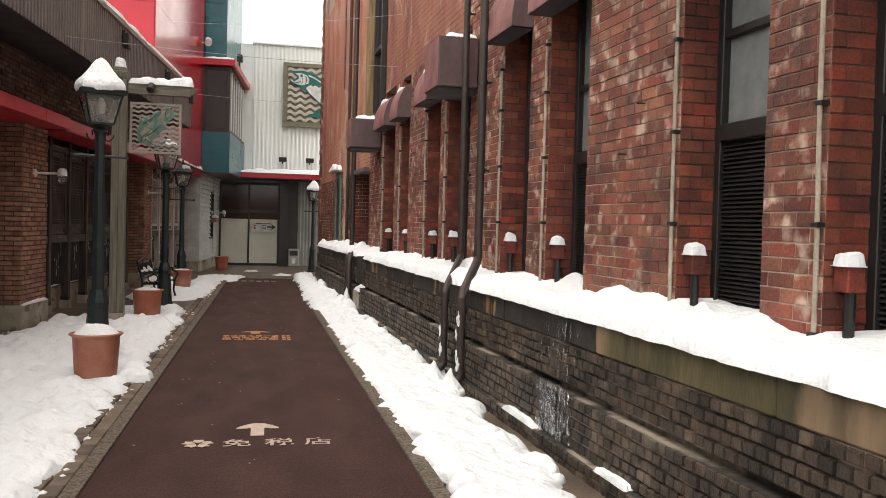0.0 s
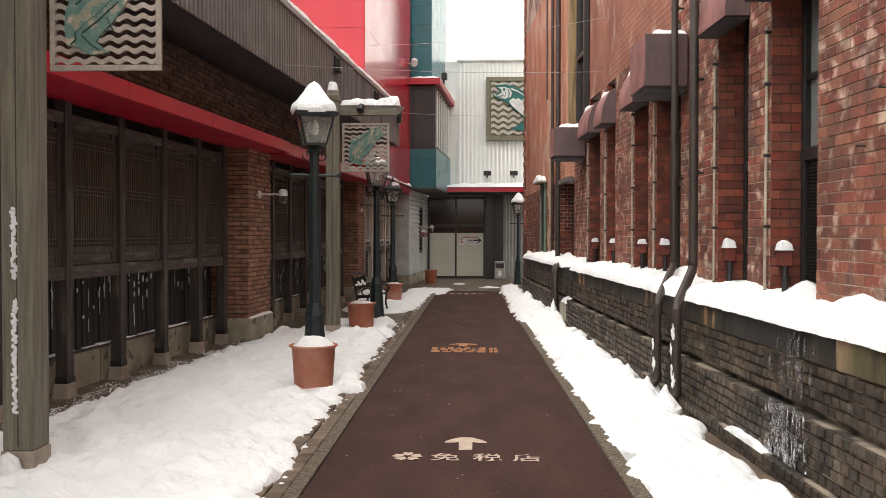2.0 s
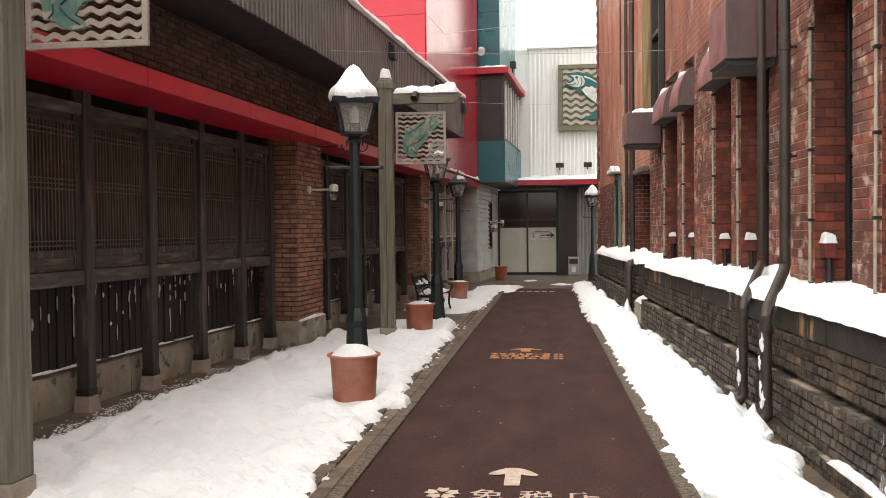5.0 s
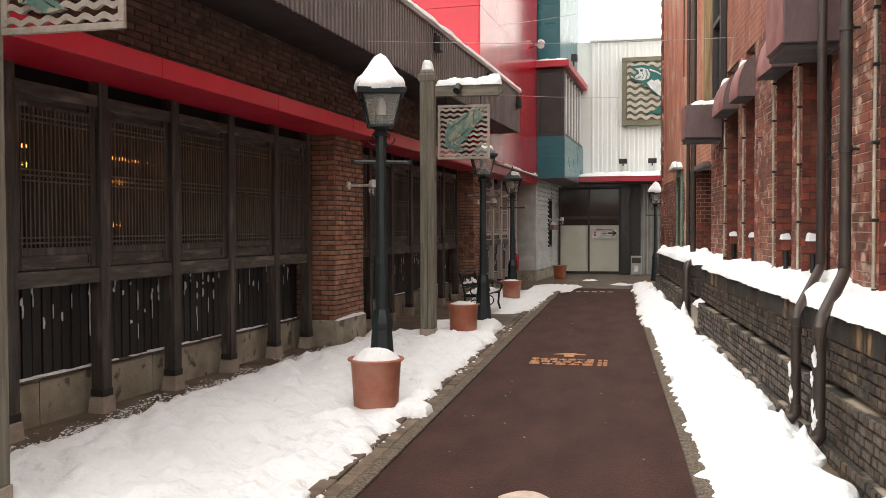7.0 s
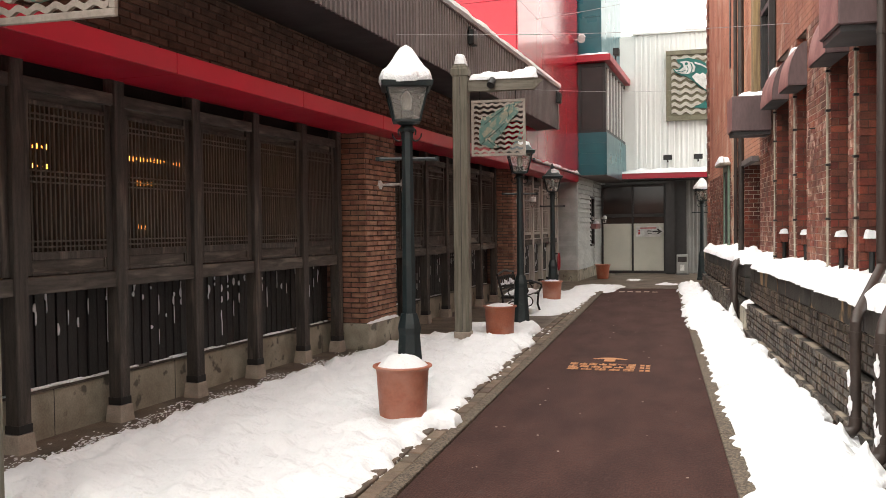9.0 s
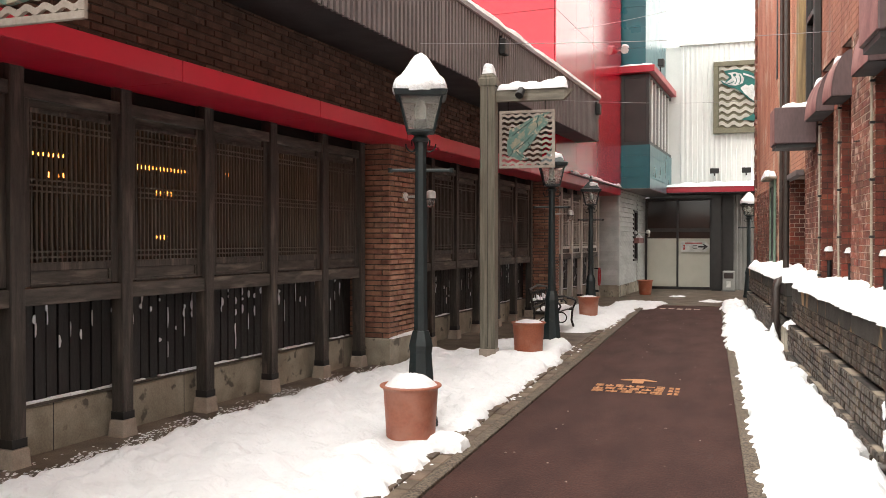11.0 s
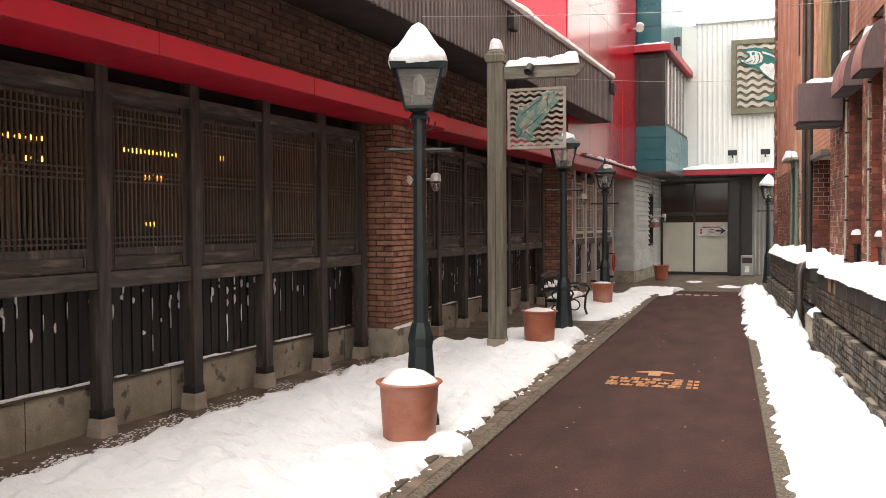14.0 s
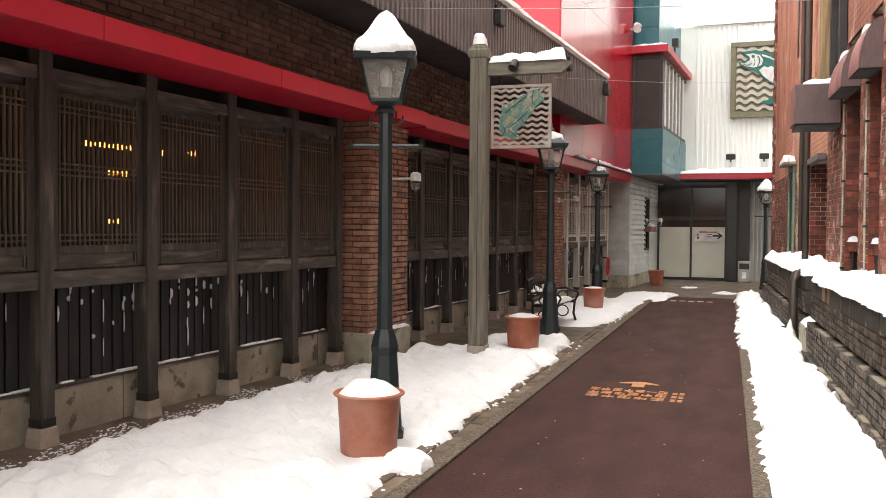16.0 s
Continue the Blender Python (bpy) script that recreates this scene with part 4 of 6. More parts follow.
# recessed windows, louvres and arched hoods
recs = [(b, c) for (a, b), (c, d) in zip(PIERS, PIERS[1:])]
for i, (a, b) in enumerate(recs):
    if a < -2:
        continue
    w = thing("window_%d" % (50 + i), RIGHT @ pose(BACKX, a, 0), "tall recessed window over a dark louvred panel", "window", "recessed brick windows", "structure")
    L = b - a
    part("window_frame", Shape().box(-0.03, 0.1, 0.0, 0.06, 0.9, 3.7).box(-0.03, 0.1, L - 0.06, L, 0.9, 3.7).box(-0.04, 0.1, 0.06, L - 0.06, 2.05, 2.15).box(-0.02, 0.1, 0.06, L - 0.06, 2.66, 2.71).box(-0.03, 0.1, 0.06, L - 0.06, 3.6, 3.7), FRAMEDARK, w, bevel=0.005)
    part("pane", Shape().box(0.02, 0.03, 0.06, L - 0.06, 2.15, 3.6), PALEGLASS, w, "dusty glass")
    z = 0.92
    while z < 2.03:
        part("louvre", Shape().add([(-0.01, 0.06, z), (0.015, 0.06, z + 0.022), (0.015, L - 0.06, z + 0.022), (-0.01, L - 0.06, z), (-0.01, 0.06, z + 0.005), (0.015, 0.06, z + 0.027), (0.015, L - 0.06, z + 0.027), (-0.01, L - 0.06, z + 0.005)],
                                   [(0, 1, 2, 3), (7, 6, 5, 4), (0, 3, 7, 4), (1, 5, 6, 2), (0, 4, 5, 1), (3, 2, 6, 7)]), FRAMEDARK, w)
        z += 0.026
    part("louvre_back", Shape().box(0.018, 0.026, 0.06, L - 0.06, 0.9, 2.05), FRAMEDARK, w)
    h = thing("window_hood", RIGHT @ pose(WALLX, a - 0.03, 3.29 if a < 9 else 3.1), "maroon curved metal hood over a recessed window, a pink highlight coloured on its front", "hood", "window hoods")
    prof = [(0.0, 0.0), (-0.21, 0.0)] + [(-0.21 * math.cos(t), 0.5 * math.sin(t)) for t in [radians(9 * j) for j in range(1, 11)]]
    for nm, y0, y1, mt in (("cheek", -0.01, 0.015, DUCT), ("cheek", L + 0.045, L + 0.07, DUCT)):
        part(nm, Shape().slab(prof, y1 - y0, lambda p, q, d, y0=y0: (p, y0 + d, q)), mt, h, "purple-brown end cheek")
    sh = Shape()
    arc = prof[1:]
    sh.strip([(p - 0.004, 0.0, q) for p, q in arc], [(p - 0.004, L + 0.06, q) for p, q in arc])
    # Curved front coloured with the pink highlight, cheeks left purple-brown.
    part("curved_sheet", sh, HOODPINK, h, smooth=True)
    part("underside", Shape().box(-0.205, 0.0, 0.015, L + 0.045, -0.008, 0.004), SOFFIT, h)
    snow_lump("snow", h, -0.11, -0.01, L * 0.45, L, 0.44, 0.07, i * 3.1, "small pad of snow", nx=8, ny=16)

for (a, b) in PIERS[3:]:
    c = thing("conduit", RIGHT @ pose(WALLX - 0.03, a + 0.02, 0), "thin beige conduit clipped to a pier's corner", "conduit", "corner conduits")
    part("tube", Shape().tube([(0.012 * wob(z * 0.7, a), 0.01 * wob(z * 0.8, a + 5), z) for z in [0.9 + 0.2 * j for j in range(22 if a < 5 else 12)]], 0.012), CONDUIT, c, smooth=True)
    for z in (1.05, 1.55, 2.1, 2.65, 3.05) + ((3.9,) if a < 5 else ()):
        part("clip", Shape().box(-0.018, 0.03, -0.022, 0.022, z - 0.012, z + 0.012), BLACKIRON, c, bevel=0.003)
    v = thing("vent_box", RIGHT @ pose(WALLX + 0.085, a - 0.012, 1.36), "small dark red vent box with a cap of snow", "vent", "vent boxes in the recesses")
    # Same shade-darkened red as the recess sides.
    part("box", Shape().box(-0.045, 0.045, -0.1, 0.0, -0.11, 0.01), BRICK_SHADED, v, bevel=0.006)
    part("pipe", Shape().tube([(0, -0.06, -0.42), (0, -0.06, -0.11)], 0.025), BLACKIRON, v)
    snow_lump("snow", v, -0.06, 0.05, -0.11, 0.0, 0.01, 0.07, a, "cap of snow", nx=8, ny=8)

# duct boxes
for y0, y1, x0, z0, z1 in ((8.9, 9.55, -0.04, 3.0, 3.54), (14.8, 15.35, -0.14, 2.84, 3.34)):
    d = thing("duct_box", RIGHT, "purple-brown sheet-metal duct box with stained sides", "duct", "duct boxes on the brick wall")
    part("casing", Shape().box(x0, WALLX - 0.02, y0, y1, z0, z1), DUCT, d, bevel=0.01)
    part("lower_lip", Shape().box(x0 + 0.02, WALLX - 0.03, y0 + 0.03, y1 - 0.02, z0 - 0.05, z0 + 0.01), SOFFIT, d)
    # Thin plate gives the lane side the lighter highlight maroon.
    part("front_plate", Shape().box(x0 - 0.008, x0 - 0.001, y0 + 0.01, y1 - 0.01, z0 + 0.01, z1 - 0.01), HOODPINK, d)
    snow_lump("snow", d, x0 + 0.1, WALLX - 0.02, y0 + 0.02, y1 - 0.02, z1, 0.07, y0, "snow on the box")


# drain pipes with offsets over the low wall
def drain_pipe(y, x, lean_y, r, foot):
    p = thing("drain_pipe", RIGHT, "brown painted drain pipe bent over the low wall", "pipe", "drain pipes")
    part("riser", Shape().tube([(x, y, 7.5), (x, y, 1.22)], r, 14), PIPE, p, smooth=True)
    part("offset", Shape().tube([(x, y, 1.24), (x, y, 1.19), (x - 0.03, y - 0.06, 1.15), (-0.1, y - lean_y + 0.06, 0.9), (-0.13, y - lean_y, 0.84), (-0.13, y - lean_y, 0.74)], r * 1.03, 14), PIPE, p, smooth=True)
    part("lower_pipe", Shape().tube([(-0.13, y - lean_y, 0.76), (-0.13, y - lean_y, foot)], r, 14), PIPE, p, smooth=True)
    part("shoe", Shape().tube([(-0.13, y - lean_y, foot + 0.05), (-0.13, y - lean_y, foot - 0.01), (-0.16, y - lean_y, foot - 0.05), (-0.23, y - lean_y, foot - 0.06)], r * 1.2, 14), PIPE, p, smooth=True)
    for z in (2.05, 2.9, 3.75):
        part("collar", Shape().turned([(r * 1.18, z - 0.02), (r * 1.18, z + 0.02)], 14, x, y), PIPE, p)
        part("bracket", Shape().box(x, x + 0.09, y - 0.01, y + 0.01, z - 0.01, z + 0.01), BLACKIRON, p)
    part("collar", Shape().turned([(r * 1.2, 0.74), (r * 1.2, 0.79)], 14, -0.13, y - lean_y), PIPE, p)


drain_pipe(8.75, 0.22, 0.72, 0.035, 0.17)
drain_pipe(7.98, 0.18, 0.56, 0.041, 0.15)
for j, (y, z) in enumerate(((7.4, 0.66), (7.42, 0.33), (8.02, 0.3), (7.43, 0.5), (8.04, 0.47), (7.4, 0.24))):
    sn = thing("snow_clot", RIGHT @ pose(-0.19, y, z), "clot of snow stuck to a drain pipe", "snow", "snow clots on the pipes", "stuff")
    ring, rows = 10, 9
    pts = []
    for a in range(rows + 1):
        lat = math.pi * (a / rows - 0.5)
        for b in range(ring):
            lon = 2 * math.pi * b / ring
            q = Vector((math.cos(lat) * math.cos(lon), math.cos(lat) * math.sin(lon), math.sin(lat)))
            g = 1 + 0.9 * wob(q.x * 1.4 + j * 3.7, q.y * 1.4, q.z * 2.2 + j)
            pts.append((0.028 + 0.016 * g * q.x, 0.02 * g * q.y, 0.055 * g * q.z))
    part("clot", Shape().add(pts, [(a * ring + b, a * ring + (b + 1) % ring, (a + 1) * ring + (b + 1) % ring, (a + 1) * ring + b) for a in range(rows) for b in range(ring)]), SNOW, sn, smooth=True)

for y, h, x in ((7.36, 0.2, -0.24), (7.97, 0.17, -0.24), (8.95, 0.13, -0.2), (9.5, 0.1, -0.19), (14.75, 0.36, -0.16)):
    sp = thing("snow_spire", RIGHT @ pose(x, y, 0.03), "narrow spire of frozen snow built up by drips", "snow", "drip spires", "stuff")
    pts, rows, ring = [], 9, 12
    for j in range(rows + 1):
        t = j / rows
        r = 0.1 * (1 - t) ** 1.7 + 0.028 * math.sqrt(max(0.0, 1 - t * t))
        pts += [(r * math.cos(6.28319 * i / ring) * (1 + 0.25 * wob(i * 0.9, t * 3, y)) + 0.02 * wob(t * 3, y), 1.15 * r * math.sin(6.28319 * i / ring) * (1 + 0.25 * wob(i * 0.9, t * 3, y + 3)), h * t) for i in range(ring)]
    part("spire", Shape().add(pts, [(j * ring + i, j * ring + (i + 1) % ring, (j + 1) * ring + (i + 1) % ring, (j + 1) * ring + i) for j in range(rows) for i in range(ring)] + [tuple(rows * ring + i for i in range(ring))]), SNOW, sp, smooth=True)

for y, z in ((5.35, 2.02), (5.1, 2.33), (12.0, 2.55), (12.9, 3.1)):
    hk = thing("iron_spike", RIGHT @ pose(WALLX, y, z), "short rusty iron spike set in the brickwork", "spike", "iron spikes")
    part("pin", Shape().tube([(0.02, 0, 0), (-0.06, 0.01, 0)], 0.006, 6), BLACKIRON, hk)

# upper dark window and wires on the far part
uw = thing("window_70", RIGHT @ pose(WALLX, 14.52, 3.05), "dark upper window frame beside a timber post", "window", "", "structure")
part("window_frame", Shape().box(-0.1, -0.014, 0.0, 0.08, 0.4, 5.5).box(-0.1, -0.014, 0.72, 0.8, 0.4, 5.5).box(-0.1, -0.014, 0.08, 0.72, 1.5, 1.58).box(-0.14, -0.014, -0.05, 0.85, 0.3, 0.4), FRAMEDARK, uw, bevel=0.004)
part("pane", Shape().box(-0.04, -0.016, 0.08, 0.72, 0.4, 5.4), DARKGLASS, uw)
tp = thing("timber_cover", RIGHT @ pose(WALLX, 15.6, 0.6), "tall ochre timber cover strip on the brick wall", "trim")
part("board", Shape().box(-0.16, -0.014, 0.0, 0.26, 2.75, 8.0), OCHREWOOD, tp, bevel=0.006)
for y, x, r, low_y in ((17.4, 0.3, 0.05, 14.93), (18.6, 0.35, 0.035, 15.2)):
    p = thing("drain_pipe", RIGHT, "brown painted drain pipe down the far brick wall", "pipe", "drain pipes")
    part("riser", Shape().tube([(x, y, 8), (x, y, 0.95)], r, 12), PIPE, p, smooth=True)
    part("lower_pipe", Shape().tube([(x, y, 0.97), (0.1, low_y + 0.5, 0.985), (-0.06, low_y + 0.05, 0.93), (-0.1, low_y, 0.85), (-0.1, low_y, 0.08)], r, 12), PIPE, p, smooth=True)
    for z in (1.4, 2.4, 3.6):
        part("collar", Shape().turned([(r * 1.2, z - 0.02), (r * 1.2, z + 0.02)], 12, x, y), PIPE, p)
en = thing("entrance_lintel", RIGHT @ pose(0, 16.05, 0), "dark recessed side entrance with a snow-dusted lintel", "door", "", "structure")
part("lintel", Shape().box(0.3, WALLX - 0.013, 0.05, 1.8, 2.5, 2.58), CHARCOAL, en)
part("door", Shape().box(0.7, 0.775, 0.02, 1.84, 0.0, 2.55), FRAMEDARK, en)
gd = thing("door_2", RIGHT @ pose(WALLX, 20.0, 0.55), "pale green timber door frame under a snowy ledge", "door", "", "structure")
GREENPAINT = material("pale_green_paint", (0.16, 0.23, 0.17), (0.12, 0.18, 0.135), rough=0.6, scale=8, fine=60, bump=0.1)
part("door_frame", Shape().box(-0.06, -0.013, 0.0, 0.12, 0, 2.15).box(-0.06, -0.013, 0.78, 0.9, 0, 2.15).box(-0.06, -0.013, 0.12, 0.78, 2.03, 2.15), GREENPAINT, gd, bevel=0.005)
part("door_leaf", Shape().box(-0.035, -0.013, 0.12, 0.78, 0, 2.03), FRAMEDARK, gd)
part("ledge", Shape().box(-0.22, -0.012, -0.1, 1.0, 2.16, 2.2), CONCRETE, gd)
snow_lump("snow", gd, -0.22, -0.02, -0.1, 1.0, 2.2, 0.13, 4.4, "snow on the ledge")

# low retaining wall with stepped footing
low = thing("retaining_wall", RIGHT, "sooty brown brick retaining wall with stepped footing and mossy concrete cap", "wall", "", "structure")
low_core = Shape()
for a, b in ((-10.0, 14.0), (14.65, 21.2)):
    low_core.box(0.012, WALLX, a, b, 0.47, 0.74).box(0.05, WALLX, a, b, -0.05, 0.47).box(-0.036, 0.05, a, b, -0.05, 0.428).box(-0.092, -0.036, a, b, -0.05, 0.098)
    nearf = lambda u, z: 4.0 < u < 6.6
    brick_face(low, lambda t, d, z: (0.012 - d, t, z), max(a, 0.0), b, 0.475, 0.74, 0.088, 0.066, 0.01, WALL_BRICK, nearf if a < 0 else None, depth=0.016)
    brick_face(low, lambda t, d, z: (-0.036 - d, t, z), max(a, 0.0), b, 0.1, 0.43, 0.088, 0.0655, 0.01, WALL_BRICK, nearf if a < 0 else None, depth=0.016)
    brick_face(low, lambda t, d, z: (-0.092 - d, t, z), max(a, 0.0), b, -0.03, 0.1, 0.088, 0.065, 0.009, WALL_BRICK, None, depth=0.014)
part("core", low_core, WALL_MORTAR, low)
u = -10.9
while u < 21.19:
    e = min(u + 1.75, 14.0 if u < 14.0 else 21.2)
    part("cap_stone", Shape().box(0.0, WALLX, u + 0.004, e - 0.004, 0.743, 0.93), MOSS if u < 4.8 else CAP, low, "", bevel=0.012)
    u = e if e != 14.0 else 14.65
for a, b, c in ((5.6, 6.3, 0.0), (4.2, 4.6, 0.1)):
    st = thing("ledge_snow", RIGHT, "thin strip of snow on the footing ledge", "snow", "", "stuff")
    snow_lump("strip", st, -0.106, -0.04, a, b, 0.1, 0.035, a, nx=6, ny=24)
stp = thing("entrance_step", RIGHT @ pose(0.1, 13.97, 0), "pale concrete step block with snow on top", "step", "", "structure")
part("block", Shape().box(-0.16, 0.3, 0.04, 0.67, -0.05, 0.36), CONCRETE, stp, bevel=0.015)
snow_lump("snow", stp, -0.15, 0.29, 0.06, 0.65, 0.36, 0.1, 8.0, "snow on the step")


def ledge_snow(a, b, seed):
    """Lumpy snow along the wall's cap, drifting into the recesses."""
    s = Shape()
    n, m = int((b - a) / 0.03), 24
    pts = []
    for j in range(n + 1):
        y = a + (b - a) * j / n
        back = WALLX + 0.02
        for c, d in recs:
            if c + 0.02 < y < d - 0.02:
                back = BACKX
        lip = -0.03 + 0.05 * wob(y * 1.6, seed) + 0.028 * wob(y * 5, seed) + 0.012 * wob(y * 15, seed)
        front = 0.075 + 0.035 * wob(y * 1.1, seed + 3) + 0.025 * wob(y * 3.1, seed + 6)
        rise = 0.075 + 0.07 * wob(y * 0.9, seed + 5) + 0.045 * wob(y * 2.7, seed + 7)
        end = min(1, (y - a) / 0.15, (b - y) / 0.15)
        for i in range(m + 1):
            t = i / m
            x = (back + 0.015) * t - 0.015 + (lip + 0.015) * (1 - t) ** 5
            e = min(1.0, t * (back + 0.015) / 0.09)
            drift = max(0.0, wob(x * 4.2, y * 3.1, seed + 1) - 0.1)
            z = 0.925 + (0.012 + front * math.sqrt(max(0, 1 - (1 - e) ** 2)) + max(0.0, rise) * t ** 1.5) * max(0.1, end) + (0.022 * wob(x * 5, y * 4, seed + 2) + 0.2 * drift * drift + 0.008 * wob(x * 13, y * 11, seed) + 0.004 * wob(x * 30, y * 27, seed)) * e
            if i == 0:
                z = 0.922
            pts.append((x, y, z))
    s.add(pts, [(j * (m + 1) + i, j * (m + 1) + i + 1, (j + 1) * (m + 1) + i + 1, (j + 1) * (m + 1) + i) for j in range(n) for i in range(m)])
    ob = new("cap_snow", s.mesh("cap_snow", SNOW))
    for p in ob.data.polygons:
        p.use_smooth = True
    ob.matrix_basis = RIGHT
    tagged(ob, "thick lumpy snow lying on the retaining wall's cap", "snow", "", "stuff")


ledge_snow(-2.0, 14.0, 2.0)
ledge_snow(14.65, 21.2, 6.0)

# icicles and frozen seep down the wall
ICE_Y = 5.4
ice = thing("icicles", RIGHT @ pose(0, ICE_Y, 0), "frozen drips running down the retaining wall", "ice", "", "stuff")
ic = Shape()
for top, x, count, long in ((0.9, -0.012, 20, 0.16), (0.72, -0.02, 36, 0.13), (0.47, -0.07, 70, 0.17), (0.32, -0.066, 60, 0.14), (0.2, -0.066, 34, 0.1)):
    for i in range(count):
        y = 0.26 * (rnd(-1, 1) + rnd(-1, 1)) * 0.75 - 0.05
        z, ln = top - 0.12 * rnd(0, 1) ** 2, long * (0.25 + 0.9 * rnd(0, 1) ** 2)
        r = 0.0025 + 0.0045 * rnd(0, 1) ** 2
        ic.tube([(x, y, z), (x - 0.006, y + rnd(-0.004, 0.004), z - 0.45 * ln), (x - 0.004, y + rnd(-0.006, 0.006), z - ln)], [r, r * 0.8, 0.0008], 5)
part("drips", ic, ICE, ice, smooth=True)
fz = Shape()
for i in range(26):
    y, z = 0.2 * (rnd(-1, 1) + rnd(-1, 1)) - 0.05, rnd(0.1, 0.45)
    r, hh, n = rnd(0.008, 0.02), rnd(0.01, 0.04), 8
    fz.slab([(y + r * math.cos(6.283 * j / n) * rnd(0.6, 1.2), z + hh * math.sin(6.283 * j / n) * rnd(0.6, 1.2)) for j in range(n)], 0.006, lambda p, q, d: (-0.058 - d, p, q))
part("glaze", fz, ICE, ice, "thin glaze of ice on the bricks")

# ================= far end =================
END_Y = 29.0


def corrugated(name, parent, x0, x1, z0, z1, y, pitch, mat, label=""):
    lo, hi = [], []
    x = x0
    while x < x1:
        for dx, dy in ((0, 0), (0.4, 0), (0.5, -0.025), (0.9, -0.025)):
            lo.append((min(x1, x + dx * pitch), y + dy, z0)), hi.append((min(x1, x + dx * pitch), y + dy, z1))
        x += pitch
    return part(name, Shape().strip(lo, hi), mat, parent, label)


endw = thing("wall_north", pose(0, 0, 0), "white corrugated metal wall closing the lane", "wall", "", "structure")
part("core", Shape().box(-6, -1.62, END_Y + 0.05, END_Y + 0.3, -0.05, 3.0).box(-6, 6, END_Y + 0.05, END_Y + 0.3, 2.95, 7.4).box(1.0, 6, END_Y + 0.05, END_Y + 0.3, -0.05, 2.95), OFFWHITE, endw)
corrugated("white_sheet", endw, -0.6, 6, 2.95, 7.4, END_Y + 0.03, 0.14, OFFWHITE)
corrugated("grey_sheet", endw, 1.0, 6, 0.0, 2.95, END_Y + 0.03, 0.11, GREYCLAD, "grey corrugated sheet beside the doors")
part("coping", Shape().box(-0.6, 6, END_Y - 0.05, END_Y + 0.32, 7.4, 7.46), OFFWHITE, endw, bevel=0.005)
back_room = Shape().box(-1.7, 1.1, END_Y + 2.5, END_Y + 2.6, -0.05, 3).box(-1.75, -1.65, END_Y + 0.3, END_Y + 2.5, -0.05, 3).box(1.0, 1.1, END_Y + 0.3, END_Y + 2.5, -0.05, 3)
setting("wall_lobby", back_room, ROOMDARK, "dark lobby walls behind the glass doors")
doors = thing("door_1", pose(-1.55, END_Y, 0), "tall glass doors with frosted lower film in black frames", "door", "", "structure")
fr = Shape()
for x in (0.0, 0.93, 1.9):
    fr.box(x - 0.03, x + 0.03, -0.06, 0.06, 0.0, 2.78)
fr.box(0.03, 0.9, -0.05, 0.05, 1.75, 1.86).box(0.96, 1.87, -0.05, 0.05, 1.75, 1.86).box(0.03, 0.9, -0.05, 0.05, 2.7, 2.78).box(0.96, 1.87, -0.05, 0.05, 2.7, 2.78).box(0.03, 0.9, -0.05, 0.05, 0, 0.08).box(0.96, 1.87, -0.05, 0.05, 0, 0.08)
part("door_frame", fr, FRAMEDARK, doors, bevel=0.005)
part("column", Shape().box(1.93, 2.2, -0.45, 0.06, 0.0, 2.85).box(2.2, 2.55, -0.02, 0.06, 0.0, 2.85), FRAMEDARK, doors, "black steel column")
for a, b in ((0.03, 0.9), (0.96, 1.87)):
    part("film_pane", Shape().box(a, b, -0.01, 0.0, 0.08, 1.55), FROST, doors, "frosted grey-green film")
    part("pane", Shape().box(a, b, -0.01, 0.0, 1.551, 1.75), DARKGLASS, doors)
    part("pane", Shape().box(a, b, -0.01, 0.0, 1.86, 2.7), DARKGLASS, doors)
sign = thing("arrow_sign", pose(-0.52, END_Y - 0.075, 1.3), "white arrow-shaped sign with a black arrow", "sign")
part("plate", Shape().slab([(0, -0.16), (0.72, -0.16), (0.85, 0.0), (0.72, 0.16), (0, 0.16)], 0.02, lambda a, b, d: (a, d, b)), WHITEPLASTIC, sign)
part("arrow", Shape().slab([(0.5, -0.025), (0.68, -0.025), (0.62, -0.085), (0.67, -0.085), (0.79, 0.0), (0.67, 0.085), (0.62, 0.085), (0.68, 0.025), (0.5, 0.025)], 0.006, lambda a, b, d: (a, -0.002 - d, b)), BLACKPAINT, sign, "black arrow")
part("print_bar", Shape().box(0.12, 0.62, -0.007, -0.001, 0.09, 0.125), REDPRINT, sign, "red line of print")
for j, (a, b) in enumerate(((0.35, 0.48), (0.33, 0.48), (0.36, 0.48))):
    part("print_bar", Shape().box(a, b, -0.007, -0.001, 0.03 - 0.05 * j, 0.05 - 0.05 * j), BLACKPAINT, sign)
part("emblem", Shape().turned([(0.03, 0.0), (0.03, 0.006)], 14).mesh("emblem", REDPRINT), REDPRINT, sign, at=pose(0.1, -0.001, 0.03, 90, 0, 0))
part("emblem", Shape().box(0.07, 0.13, -0.007, -0.001, -0.09, -0.02), REDPRINT, sign)
can = thing("canopy", pose(0, 0, 0), "red-edged flat canopy carrying snow above the doors", "canopy", "", "structure")
part("slab", Shape().box(-1.0, 4, 28.0, END_Y + 0.02, 2.92, 3.06), RED_FASCIA, can, bevel=0.01)
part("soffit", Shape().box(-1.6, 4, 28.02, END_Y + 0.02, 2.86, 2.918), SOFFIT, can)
for j in range(4):
    part("fascia_panel", Shape().box(-0.9 + 1.2 * j + 0.003, 0.3 + 1.2 * j - 0.003, 27.98, 28.0, 2.9, 3.07), RED_FASCIA, can)
snow_lump("snow", can, -1.0, 4, 27.95, 28.95, 3.06, 0.14, 3.3, "flat layer of snow", nx=40, ny=10, ragged=0.03)
